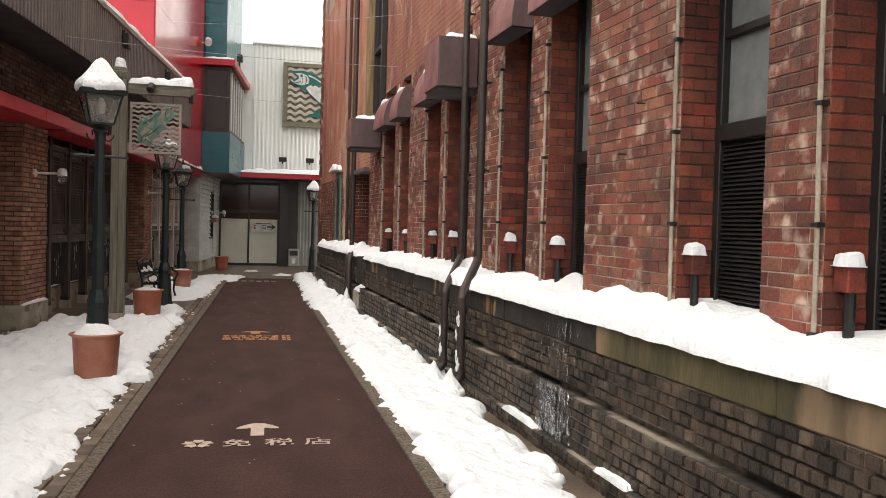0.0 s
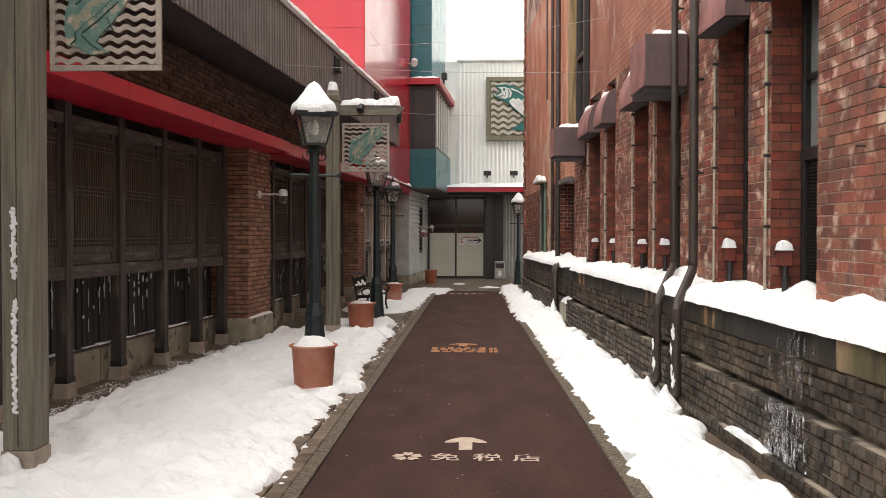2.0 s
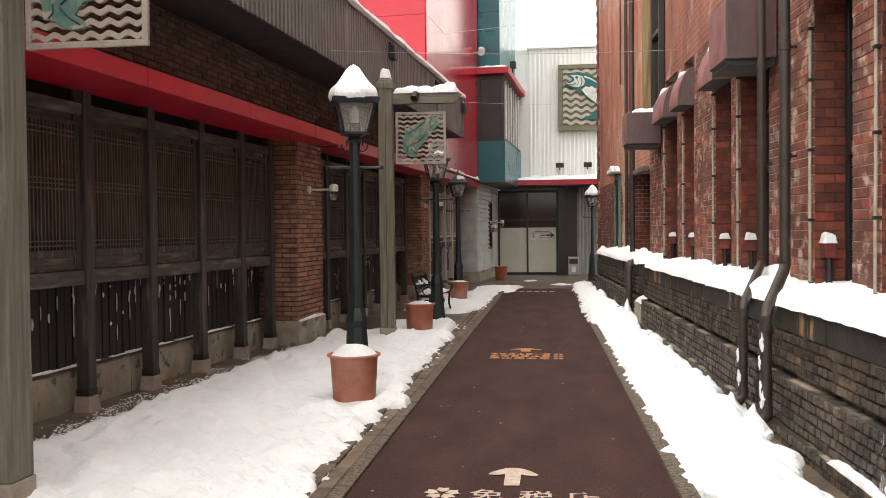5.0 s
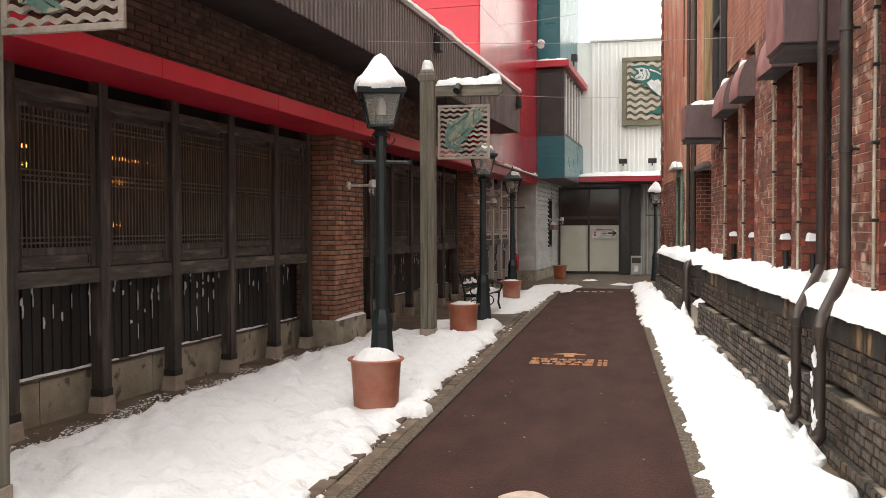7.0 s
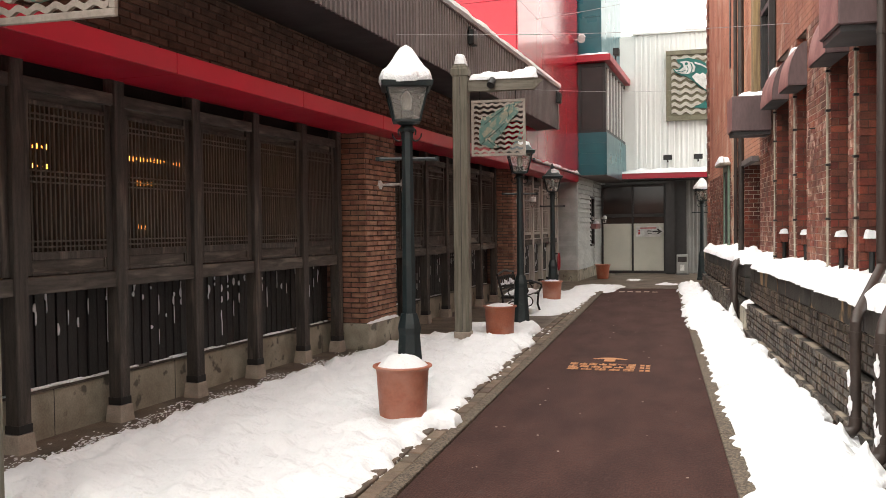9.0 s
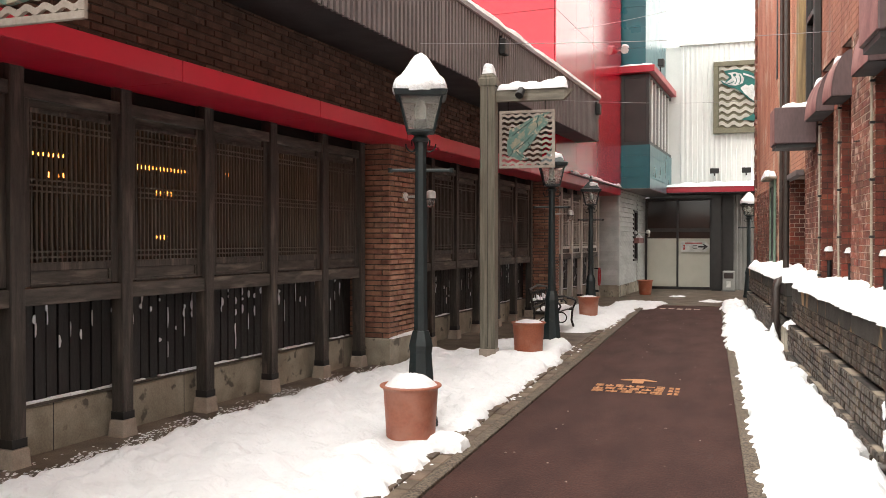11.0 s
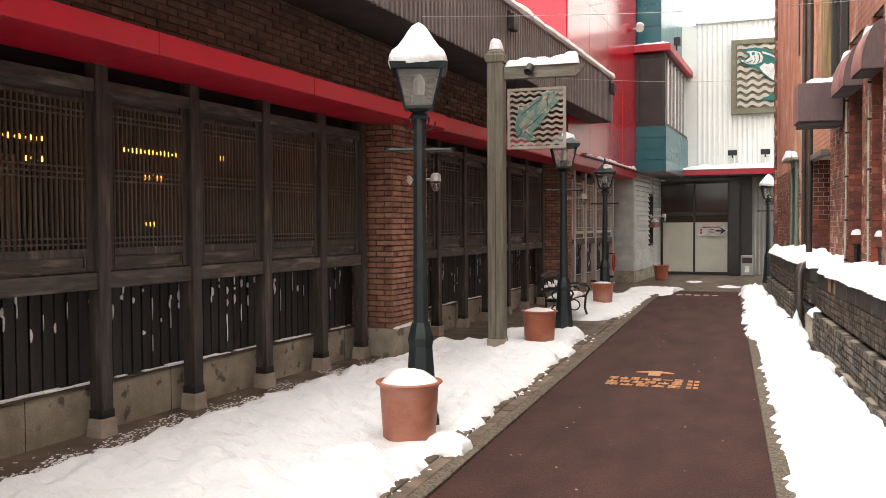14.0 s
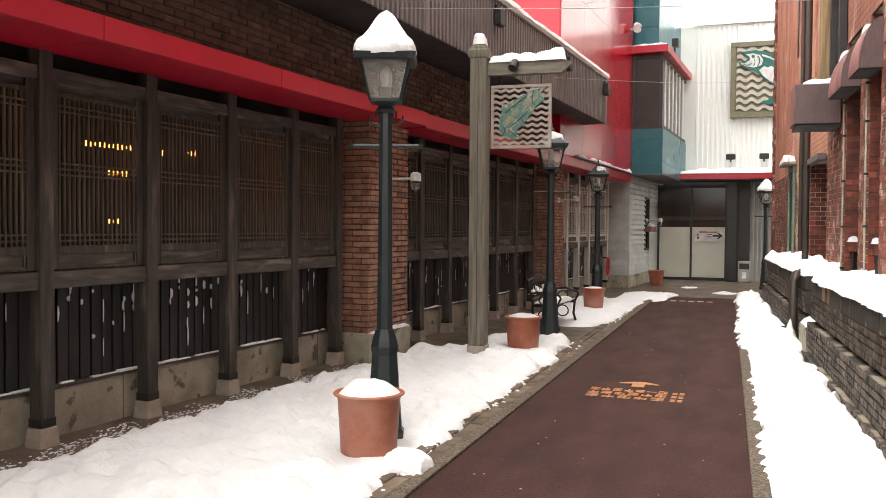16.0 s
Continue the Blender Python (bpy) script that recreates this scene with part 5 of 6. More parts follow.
for x in (0.45, 1.35):
    fl = thing("floodlight", pose(x, END_Y - 0.03, 3.55), "small dark floodlight on the white wall", "lamp", "sign floodlights")
    part("housing", Shape().box(-0.13, 0.13, -0.2, -0.06, -0.05, 0.1), BLACKIRON, fl, bevel=0.012)
    part("bracket", Shape().box(-0.02, 0.02, -0.1, 0.03, -0.12, 0.0), BLACKIRON, fl)


def wave_row(y0, y1, z, amp, thick, n, waves, phase=0.0):
    """Outline of one wavy bar in a plane."""
    top = [(y0 + (y1 - y0) * i / n, z + thick / 2 + amp * math.sin(2 * math.pi * waves * i / n + phase)) for i in range(n + 1)]
    bot = [(a, b - thick) for a, b in top]
    return top + bot[::-1]


big = thing("fish_signboard", pose(0.41, END_Y - 0.06, 4.69), "olive-framed signboard with a leaping salmon over waves", "sign")
part("frame", Shape().box(0, 2.5, -0.1, 0.02, 0, 0.14).box(0, 2.5, -0.1, 0.02, 2.0, 2.14).box(0, 0.14, -0.1, 0.02, 0.14, 2.0).box(2.36, 2.5, -0.1, 0.02, 0.14, 2.0), OLIVE, big, "olive frame", bevel=0.006)
part("board", Shape().box(0.14, 2.36, -0.03, 0.02, 0.14, 2.0), OLIVE, big)
for j in range(9):
    part("wave", Shape().slab(wave_row(0.16, 2.34, 0.27 + 0.205 * j, 0.045, 0.11, 60, 6.5), 0.04, lambda a, b, d: (a, -0.032 - d, b)), CREAM, big, "cream wave")
fish = part("fish", Shape().slab([(0.3, 1.86), (0.67, 1.89), (1.0, 1.8), (1.28, 1.64), (1.58, 1.38), (1.72, 1.08), (1.68, 0.8), (1.52, 0.62), (1.72, 0.42), (1.5, 0.3), (1.26, 0.32), (0.8, 0.38), (1.06, 0.5), (1.28, 0.66), (1.2, 0.84), (0.98, 1.0), (0.74, 1.24), (0.62, 1.32), (0.46, 1.36), (0.28, 1.46), (0.2, 1.58), (0.36, 1.56), (0.46, 1.66), (0.36, 1.76)], 0.03, lambda a, b, d: (a, -0.08 - d, b)), FISHGREEN, big, "green and white salmon")
part("belly", Shape().slab([(0.76, 1.32), (0.9, 1.42), (1.0, 1.37), (1.08, 1.42), (1.18, 1.34), (1.27, 1.39), (1.4, 1.26), (1.5, 1.06), (1.5, 0.82), (1.38, 0.72), (1.24, 0.84), (1.04, 1.0), (0.86, 1.17)], 0.014, lambda a, b, d: (a, -0.112 - d, b)), FISHWHITE, big, "white belly")
part("head", Shape().slab([(0.4, 1.78), (0.6, 1.8), (0.78, 1.74), (0.87, 1.6), (0.83, 1.46), (0.64, 1.4), (0.46, 1.42), (0.3, 1.5), (0.25, 1.56), (0.38, 1.52), (0.52, 1.62), (0.5, 1.72)], 0.014, lambda a, b, d: (a, -0.112 - d, b)), FISHWHITE, big, "white head")
part("back_stripe", Shape().slab([(0.84, 1.76), (1.06, 1.68), (1.3, 1.52), (1.3, 1.48), (1.05, 1.63), (0.84, 1.71)], 0.01, lambda a, b, d: (a, -0.112 - d, b)), FISHWHITE, big, "white stripe")
part("tail_stripe", Shape().slab([(1.3, 0.6), (1.42, 0.58), (1.4, 0.4), (1.34, 0.4)], 0.01, lambda a, b, d: (a, -0.112 - d, b)), FISHWHITE, big)
part("eye", Shape().turned([(0.045, 0.0), (0.045, 0.014)], 14).mesh("eye", FISHGREEN), FISHGREEN, big, at=pose(0.6, -0.126, 1.71, 90, 0, 0))
part("gill_line", Shape().tube([(0.7 + 0.07 * math.cos(t), -0.127, 1.58 + 0.14 * math.sin(t)) for t in [-1.4 + 0.3 * j for j in range(10)]], 0.016, 6), FISHGREEN, big)
part("gill_line", Shape().tube([(0.6 + 0.05 * math.cos(t), -0.127, 1.55 + 0.1 * math.sin(t)) for t in [-1.6 + 0.3 * j for j in range(10)]], 0.012, 6), FISHGREEN, big)
part("mouth_line", Shape().tube([(0.34, -0.127, 1.5), (0.46, -0.127, 1.47), (0.58, -0.127, 1.52)], 0.013, 6), FISHGREEN, big)

# teal oriel with its bay window and the tower above it
teal = thing("oriel", LEFT @ pose(0, 17.32, 0), "teal panelled oriel with a tall bay window and snowy red eaves", "wall", "", "structure")
part("core", Shape().box(0.0, 1.26, 0.02, 4.4, 2.87, 4.0), TEAL, teal)
for j in range(4):
    part("front_panel", Shape().box(0.53, 1.28, 0.0, 0.02, 2.87 + 0.285 * j + 0.004, 2.87 + 0.285 * (j + 1) - 0.004), TEAL, teal)
    part("side_panel", Shape().box(1.26, 1.282, 0.0, 4.4, 2.87 + 0.285 * j + 0.003, 2.87 + 0.285 * (j + 1) - 0.003), TEAL, teal)
part("underside", Shape().box(0.0, 1.27, 0.0, 4.4, 2.85, 2.868), CHARCOAL, teal)
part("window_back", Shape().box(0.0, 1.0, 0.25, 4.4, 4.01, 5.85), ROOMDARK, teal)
part("bay_frame", Shape().box(0.52, 0.6, 0.02, 0.1, 4.0, 5.86).box(1.18, 1.26, 0.02, 0.1, 4.0, 5.86).box(0.6, 1.18, 0.02, 0.1, 4.0, 4.1).box(0.6, 1.18, 0.02, 0.1, 5.76, 5.86).box(1.2, 1.26, 0.1, 4.4, 4.0, 4.1).box(1.2, 1.26, 0.1, 4.4, 5.76, 5.86), FRAMEDARK, teal, bevel=0.004)
part("front_pane", Shape().box(0.6, 1.18, 0.05, 0.06, 4.1, 5.76), DARKGLASS, teal, "dark glass pane")
for j in range(6):
    part("mullion", Shape().box(1.2, 1.275, 0.42 + 0.62 * j, 0.49 + 0.62 * j, 4.1, 5.76), OFFWHITE, teal, "white mullion")
    part("side_pane", Shape().box(1.235, 1.245, 0.1 + 0.62 * j, 0.42 + 0.62 * j, 4.1, 5.76), DARKGLASS, teal)
part("eaves", Shape().box(0.45, 1.42, -0.2, 4.4, 5.87, 6.05), RED_FASCIA, teal, "red eaves", bevel=0.01)
snow_lump("snow", teal, 0.5, 1.4, -0.18, 4.3, 6.05, 0.13, 1.7, "snow on the eaves", nx=14, ny=30, ragged=0.05)
part("tower", Shape().box(-1.0, 1.1, 0.3, 4.4, 6.05, 11), TEAL, teal)
for j in range(9):
    part("tower_panel", Shape().box(0.5, 1.12, 0.27, 0.3, 6.06 + 0.55 * j, 6.6 + 0.55 * j), TEAL, teal)
cam_l = thing("floodlight", LEFT @ pose(0.52, 17.0, 6.45), "pale tubular floodlight with a bit of snow", "lamp")
part("arm", Shape().tube([(0, 0, 0), (0.18, 0, 0)], 0.02), WHITEPLASTIC, cam_l)
part("housing", Shape().tube([(0.15, 0.2, 0.02), (0.2, -0.25, -0.05)], [0.07, 0.1], 12), WHITEPLASTIC, cam_l, smooth=True)
snow_lump("snow", cam_l, 0.1, 0.26, -0.15, 0.1, 0.07, 0.06, 1.1, "bit of snow", nx=8, ny=8)
eb = thing("floodlight", LEFT @ pose(1.4, 18.3, 6.2), "small black floodlight on the oriel's eaves", "lamp")
part("housing", Shape().box(-0.06, 0.1, -0.12, 0.12, 0, 0.2), BLACKIRON, eb, bevel=0.012)
part("stand", Shape().box(-0.02, 0.02, -0.02, 0.02, -0.15, 0.0), BLACKIRON, eb)
setting("wall_beyond", Shape().box(-30, 40, 60, 60.3, -0.05, 5).box(-14, -13, -12, 34, -0.05, 4.2), OFFWHITE, "plain pale walls closing the place behind the buildings")
setting("wall_south", Shape().box(-9, 9, -12.5, -12.2, -0.05, 3.5), BRICK_PLAIN, "plain wall closing the lane behind the walker")

bin_ = thing("ashtray_stand", pose(0.86, 28.35, 0), "small grey steel stand bin by the doors", "bin")
part("body", Shape().box(-0.17, 0.17, -0.12, 0.12, 0.03, 0.6), GREYCLAD, bin_, bevel=0.02)
part("opening", Shape().box(-0.13, 0.13, -0.125, -0.119, 0.38, 0.54), DARKGLASS, bin_)
part("foot", Shape().box(-0.19, 0.19, -0.14, 0.14, 0.0, 0.03), GALV, bin_)
part("label_plate", Shape().box(-0.06, 0.06, -0.126, -0.119, 0.12, 0.3), WHITEPLASTIC, bin_)
hose = thing("red_hose_reel", LEFT @ pose(0.05, 16.75, 0.55), "red coiled hose hanging on the facade", "hose")
part("coil", Shape().tube([(0.03, 0.11 * math.cos(t), 0.22 * math.sin(t)) for t in [0.25 * j for j in range(52)]], 0.022, 8), REDPLASTIC, hose, smooth=True)
part("hook", Shape().box(-0.1, 0.06, -0.02, 0.02, 0.2, 0.23), BLACKIRON, hose)


# ================= posts with hanging fish signs =================
def sign_post(x, y, rz, sidesnow, group="timber sign posts"):
    p = thing("sign_post", pose(x, y, 0, 0, 0, rz), "weathered grey timber post with a carved arm", "post", group)
    part("shaft", Shape().box(-0.095, 0.095, -0.1, 0.1, 0.17, 3.42), GREYWOOD, p, bevel=0.008)
    part("base_shoe", Shape().box(-0.104, 0.104, -0.104, 0.104, -0.02, 0.17), STONE, p, "pale metal shoe", bevel=0.004)
    part("groove", Shape().box(0.0, 0.006, -0.1035, -0.0995, 0.2, 3.4), DARKWOOD, p)
    cap_p = part("cap", Shape().turned([(0.155, 3.42), (0.16, 3.5), (0.135, 3.52), (0.135, 3.54), (0.05, 3.6), (0.0, 3.62)], 4, 0, 0, math.pi / 4), GREYWOOD, p)
    arm_p = part("arm", Shape().add([(0.1, -0.06, 3.22), (0.93, -0.06, 3.22), (0.93, 0.06, 3.22), (0.1, 0.06, 3.22), (0.1, -0.06, 3.36), (0.93, -0.06, 3.36), (0.93, 0.06, 3.36), (0.1, 0.06, 3.36), (1.05, 0, 3.34), ],
                                 [(0, 3, 2, 1), (4, 5, 6, 7), (0, 1, 5, 4), (2, 3, 7, 6), (3, 0, 4, 7), (1, 8, 5), (2, 6, 8), (1, 2, 8), (5, 8, 6)]), GREYWOOD_H, p)
    part("spotlight", Shape().tube([(0.42, -0.07, 3.35), (0.4, -0.14, 3.27)], [0.045, 0.05], 12), BLACKIRON, arm_p)
    snow_lump("cap_snow", cap_p, -0.075, 0.075, -0.075, 0.075, 3.575, 0.11, x, "knob of snow", nx=10, ny=10, peak=0.7)
    snow_lump("arm_snow", arm_p, 0.12, 0.72, -0.075, 0.075, 3.36, 0.1, x + 3, "ridge of snow", nx=24, ny=8)
    snow_lump("arm_snow", arm_p, 0.64, 0.97, -0.08, 0.08, 3.36, 0.13, x + 5, "ridge of snow", nx=14, ny=8)
    if sidesnow:
        ss = Shape()
        z = 0.4
        while z < 1.75:
            wd = rnd(0.006, 0.015)
            if wob(z * 3.1, 7.0) > -0.12 and rnd(0, 1) < 0.85:
                n, ox = 8, rnd(-0.012, 0.012)
                ss.slab([(rnd(0.6, 1.2) * wd * math.cos(6.283 * j / n), z + rnd(0.7, 1.2) * 0.012 * math.sin(6.283 * j / n)) for j in range(n)], rnd(0.004, 0.014), lambda a, b, d: (-0.012 + ox + a, -0.1 - d, b))
            z += 0.007
        ob = part("stuck_snow", ss, SNOW, p, "line of snow stuck in a crack")
        ob["kind"] = "stuff"
        snow_lump("stuck_snow", p, -0.09, 0.05, -0.22, -0.1, 0.02, 0.13, 6.0, "heap of snow at its foot", peak=2.4, nx=14, ny=12)
    return p


def hanging_sign(x, y, rz, up=0.0):
    s = thing("hanging_fish_sign", pose(x, y, up, 0, 0, rz), "weathered wooden sign with a flaking teal salmon over cut-out waves", "sign", "hanging salmon signs")
    x0, x1, z0, z1, t = 0.13, 0.82, 2.4, 3.11, 0.035
    fr = Shape().box(x0, x1, -0.012, 0.012, z0, z0 + t).box(x0, x1, -0.012, 0.012, z1 - t, z1).box(x0, x0 + t, -0.012, 0.012, z0 + t, z1 - t).box(x1 - t, x1, -0.012, 0.012, z0 + t, z1 - t)
    part("frame", fr, SIGNWOOD, s, bevel=0.003)
    for j in range(10):
        part("wave", Shape().slab(wave_row(x0 + t, x1 - t, z0 + 0.062 + 0.065 * j, 0.011, 0.032, 48, 6), 0.02, lambda a, b, d: (a, -0.01 + d, b)), SIGNWOOD, s)
    def at(px, pz):
        return (x0 + 0.69 * px, z0 + 0.71 * pz)
    body = [at(*q) for q in ((0.92, 0.95), (0.86, 0.9), (0.81, 0.855), (0.89, 0.82), (0.87, 0.745), (0.76, 0.66), (0.66, 0.53), (0.575, 0.41), (0.46, 0.305), (0.42, 0.24), (0.53, 0.155), (0.37, 0.13), (0.27, 0.195), (0.16, 0.215), (0.14, 0.35), (0.15, 0.51), (0.18, 0.57), (0.185, 0.7), (0.3, 0.7), (0.455, 0.785), (0.635, 0.88), (0.78, 0.94))]
    fish_p = part("fish", Shape().slab(body, 0.036, lambda a, b, d: (a, -0.02 + d, b)), FISHOLD, s, "flaking teal and ochre salmon")
    part("flank", Shape().slab([at(*q) for q in ((0.78, 0.9), (0.57, 0.75), (0.33, 0.55), (0.2, 0.4), (0.24, 0.33), (0.42, 0.47), (0.64, 0.66), (0.78, 0.78))], 0.004, lambda a, b, d: (a, -0.021 - d, b)), FISHFLANK, fish_p, "ochre flank")
    for q0, q1, q2 in (((0.72, 0.9), (0.68, 0.8), (0.7, 0.68)), ((0.6, 0.82), (0.4, 0.68), (0.24, 0.56)), ((0.62, 0.58), (0.45, 0.43), (0.3, 0.32)), ((0.52, 0.45), (0.58, 0.34), (0.5, 0.33)), ((0.3, 0.3), (0.38, 0.22), (0.46, 0.17)), ((0.24, 0.32), (0.24, 0.26), (0.2, 0.22))):
        part("carved_line", Shape().tube([(p, -0.024, q) for p, q in (at(*q0), at(*q1), at(*q2))], 0.005, 5), DARKTEAL, fish_p)
    part("eye", Shape().turned([(0.013, 0.0), (0.013, 0.005)], 10).mesh("eye", DARKTEAL), DARKTEAL, fish_p, at=pose(at(0.8, 0.9)[0], -0.02, at(0.8, 0.9)[1], 90, 0, 0))
    part("chain", Shape().tube([(0.24, 0, 3.1), (0.24, 0, 3.225)], 0.006, 6).tube([(0.7, 0, 3.1), (0.7, 0, 3.225)], 0.006, 6), BLACKIRON, s)
    return s


sign_post(-2.04, 12.42, 3, False)
hanging_sign(-2.04, 12.42, 3)
sign_post(-2.738, 5.27, 0, True)
hanging_sign(-2.7, 5.27, 0, 0.08)


# ================= street lamps =================
def street_lamp(x, y, rz, h, snow_h):
    l = thing("street_lamp", pose(x, y, 0, 0, 0, rz), "dark green iron street lamp with a glass lantern and snow cap", "street lamp", "street lamps along the lane")
    z_l = h - 0.32
    part("base", Shape().turned([(0.15, -0.02), (0.15, 0.05), (0.135, 0.07), (0.095, 0.6), (0.1, 0.62), (0.104, 0.66), (0.095, 0.7), (0.07, 0.78)], 8, 0, 0, math.pi / 8), DARKMETAL, l, bevel=0.0)
    part("pole", Shape().turned([(0.06, 0.76), (0.056, 1.2), (0.047, z_l)], 8, 0, 0, math.pi / 8), DARKMETAL, l)
    part("ladder_bar", Shape().tube([(-0.24, 0, h - 0.57), (0.24, 0, h - 0.57)], 0.014, 8).turned([(0.02, h - 0.588), (0.02, h - 0.552)], 8, 0.25).turned([(0.02, h - 0.588), (0.02, h - 0.552)], 8, -0.25), DARKMETAL, l, smooth=True)
    part("neck", Shape().turned([(0.06, z_l - 0.02), (0.075, z_l), (0.05, z_l + 0.03), (0.085, z_l + 0.05), (0.09, z_l + 0.06)], 16), DARKMETAL, l, smooth=True)
    for sg in (-1, 1):
        part("scroll", Shape().tube([(sg * (0.07 + 0.05 * t * math.cos(6 * t)), 0, z_l - 0.05 + 0.05 * math.sin(6 * t)) for t in [0.1 * j for j in range(12)]], 0.007, 6), DARKMETAL, l)
    k = math.pi / 4
    zb, zt = z_l + 0.06, z_l + 0.34
    ln = part("lantern", Shape().turned([(0.155, zb - 0.005), (0.155, zb + 0.015)], 4, 0, 0, k), DARKMETAL, l)
    for i in range(4):
        a = k + i * math.pi / 2
        b = a + math.pi / 2
        part("lantern_bar", Shape().tube([(0.148 * math.cos(a), 0.148 * math.sin(a), zb), (0.243 * math.cos(a), 0.243 * math.sin(a), zt)], 0.011, 6), DARKMETAL, ln)
        ob = part("pane", Shape().add([(0.143 * math.cos(a), 0.143 * math.sin(a), zb + 0.01), (0.143 * math.cos(b), 0.143 * math.sin(b), zb + 0.01), (0.238 * math.cos(b), 0.238 * math.sin(b), zt), (0.238 * math.cos(a), 0.238 * math.sin(a), zt),
                                       (0.139 * math.cos(a), 0.139 * math.sin(a), zb + 0.01), (0.139 * math.cos(b), 0.139 * math.sin(b), zb + 0.01), (0.234 * math.cos(b), 0.234 * math.sin(b), zt), (0.234 * math.cos(a), 0.234 * math.sin(a), zt)],
                                      [(0, 1, 2, 3), (7, 6, 5, 4), (0, 4, 5, 1), (3, 2, 6, 7), (0, 3, 7, 4), (1, 5, 6, 2)]), LAMPGLASS, ln, "smoky glass pane")
        ob.visible_shadow = False
    part("roof_rim", Shape().turned([(0.25, zt - 0.01), (0.29, zt + 0.0), (0.305, zt + 0.04), (0.25, zt + 0.055)], 4, 0, 0, k), DARKMETAL, ln)
    part("roof", Shape().turned([(0.24, zt + 0.06), (0.2, zt + 0.1), (0.09, zt + 0.19), (0.05, zt + 0.2), (0.05, zt + 0.24), (0.02, zt + 0.27), (0.025, zt + 0.3), (0.0, zt + 0.34)], 4, 0, 0, k), DARKMETAL, ln)
    part("lamp_holder", Shape().box(-0.05, 0.05, -0.05, 0.05, zb + 0.016, zb + 0.1), BLACKIRON, ln, "dark lamp holder", bevel=0.006)
    part("lamp_tube", Shape().turned([(0.03, zb + 0.1), (0.04, zb + 0.12), (0.045, zb + 0.2), (0.03, zb + 0.24), (0.012, zb + 0.26)], 12), WHITEPLASTIC, ln, smooth=True)
    if snow_h > 0.1:
        n, m = 24, 10
        sh = Shape()
        pts = []
        for j in range(m + 1):
            t = j / m
            for i in range(n):
                a = 2 * math.pi * i / n
                sq = 1 / max(abs(math.cos(a - k + k)), abs(math.sin(a - k + k)))
                r = float(np.interp(t, (0, 0.12, 0.28, 0.4, 0.6, 0.8, 0.93, 1.0), (0.215, 0.232, 0.215, 0.165, 0.118, 0.078, 0.045, 0.004))) * (1 + (sq - 1) * 0.6 * (1 - t)) * (1 + 0.12 * wob(math.cos(a) * 1.5, math.sin(a) * 1.5, x + t * 2))
                pts.append((r * math.cos(a), r * math.sin(a), zt + 0.03 + (snow_h * (1.12 * t - 0.12 * t * t)) + (0.015 * wob(math.cos(a) * 3, math.sin(a) * 3, y) if j == 0 else 0)))
        sh.add(pts, [(j * n + i, j * n + (i + 1) % n, (j + 1) * n + (i + 1) % n, (j + 1) * n + i) for j in range(m) for i in range(n)] + [tuple(range(n))[::-1], tuple(m * n + i for i in range(n))])
        part("snow_cap", sh, SNOW, ln, "tall cap of snow", smooth=True)
    else:
        snow_lump("snow_cap", ln, -0.05, 0.16, -0.14, 0.1, zt + 0.08, 0.1, x, "pad of snow on its roof", nx=8, ny=8)


street_lamp(-1.62, 8.78, 20, 2.66, 0.34)
street_lamp(-1.63, 14.35, 15, 2.56, 0.0)
street_lamp(-1.9, 19.9, 10, 2.5, 0.0)
street_lamp(1.35, 25.8, 5, 2.4, 0.32)


# ================= planters =================
def planter(x, y, rim, base, h, snow, label):
    p = thing("planter", pose(x, y, 0), label, "planter", "terracotta planters")
    part("pot", Shape().turned([(base - 0.01, 0.0), (base, 0.015), (rim - 0.03, h - 0.04), (rim - 0.022, h - 0.024), (rim - 0.004, h - 0.014), (rim, h - 0.008), (rim - 0.004, h), (rim - 0.03, h + 0.002), (rim - 0.045, h - 0.04), (rim - 0.06, h - 0.08)], 40), TERRACOTTA, p, smooth=True)
    if snow:
        n, m = 32, 8
        sh = Shape()
        pts = [((rim - 0.025) * (1 - j / m) * math.cos(6.28319 * i / n) * (1 + 0.05 * wob(i * 0.4, x)), (rim - 0.025) * (1 - j / m) * math.sin(6.28319 * i / n) * (1 + 0.05 * wob(i * 0.4, x)), h - 0.02 + snow * (1 - (1 - j / m) ** 2.6) * (1 + 0.25 * wob(i * 0.3, j * 0.4, y))) for j in range(m + 1) for i in range(n)]
        sh.add(pts, [(j * n + i, j * n + (i + 1) % n, (j + 1) * n + (i + 1) % n, (j + 1) * n + i) for j in range(m) for i in range(n)])
        part("snow", sh, SNOW, p, "mound of snow filling it", smooth=True)


planter(-1.55, 8.36, 0.24, 0.188, 0.41, 0.1, "faded terracotta-coloured tub heaped with snow before a lamp")
planter(-1.77, 13.45, 0.24, 0.19, 0.41, 0.05, "terracotta-coloured tub with snow before a lamp")
planter(-1.77, 18.75, 0.225, 0.17, 0.41, 0.04, "terracotta-coloured tub with snow on the far pavement")
planter(-1.33, 26.1, 0.225, 0.16, 0.4, 0.0, "empty terracotta-coloured tub beside the clapboard wall")
lump = thing("snow_clod", pose(-1.13, 8.02, 0), "loose clod of snow beside the tub", "snow", "", "stuff")
snow_lump("clod", lump, -0.17, 0.13, -0.1, 0.16, 0.0, 0.12, 12.0, nx=16, ny=14)

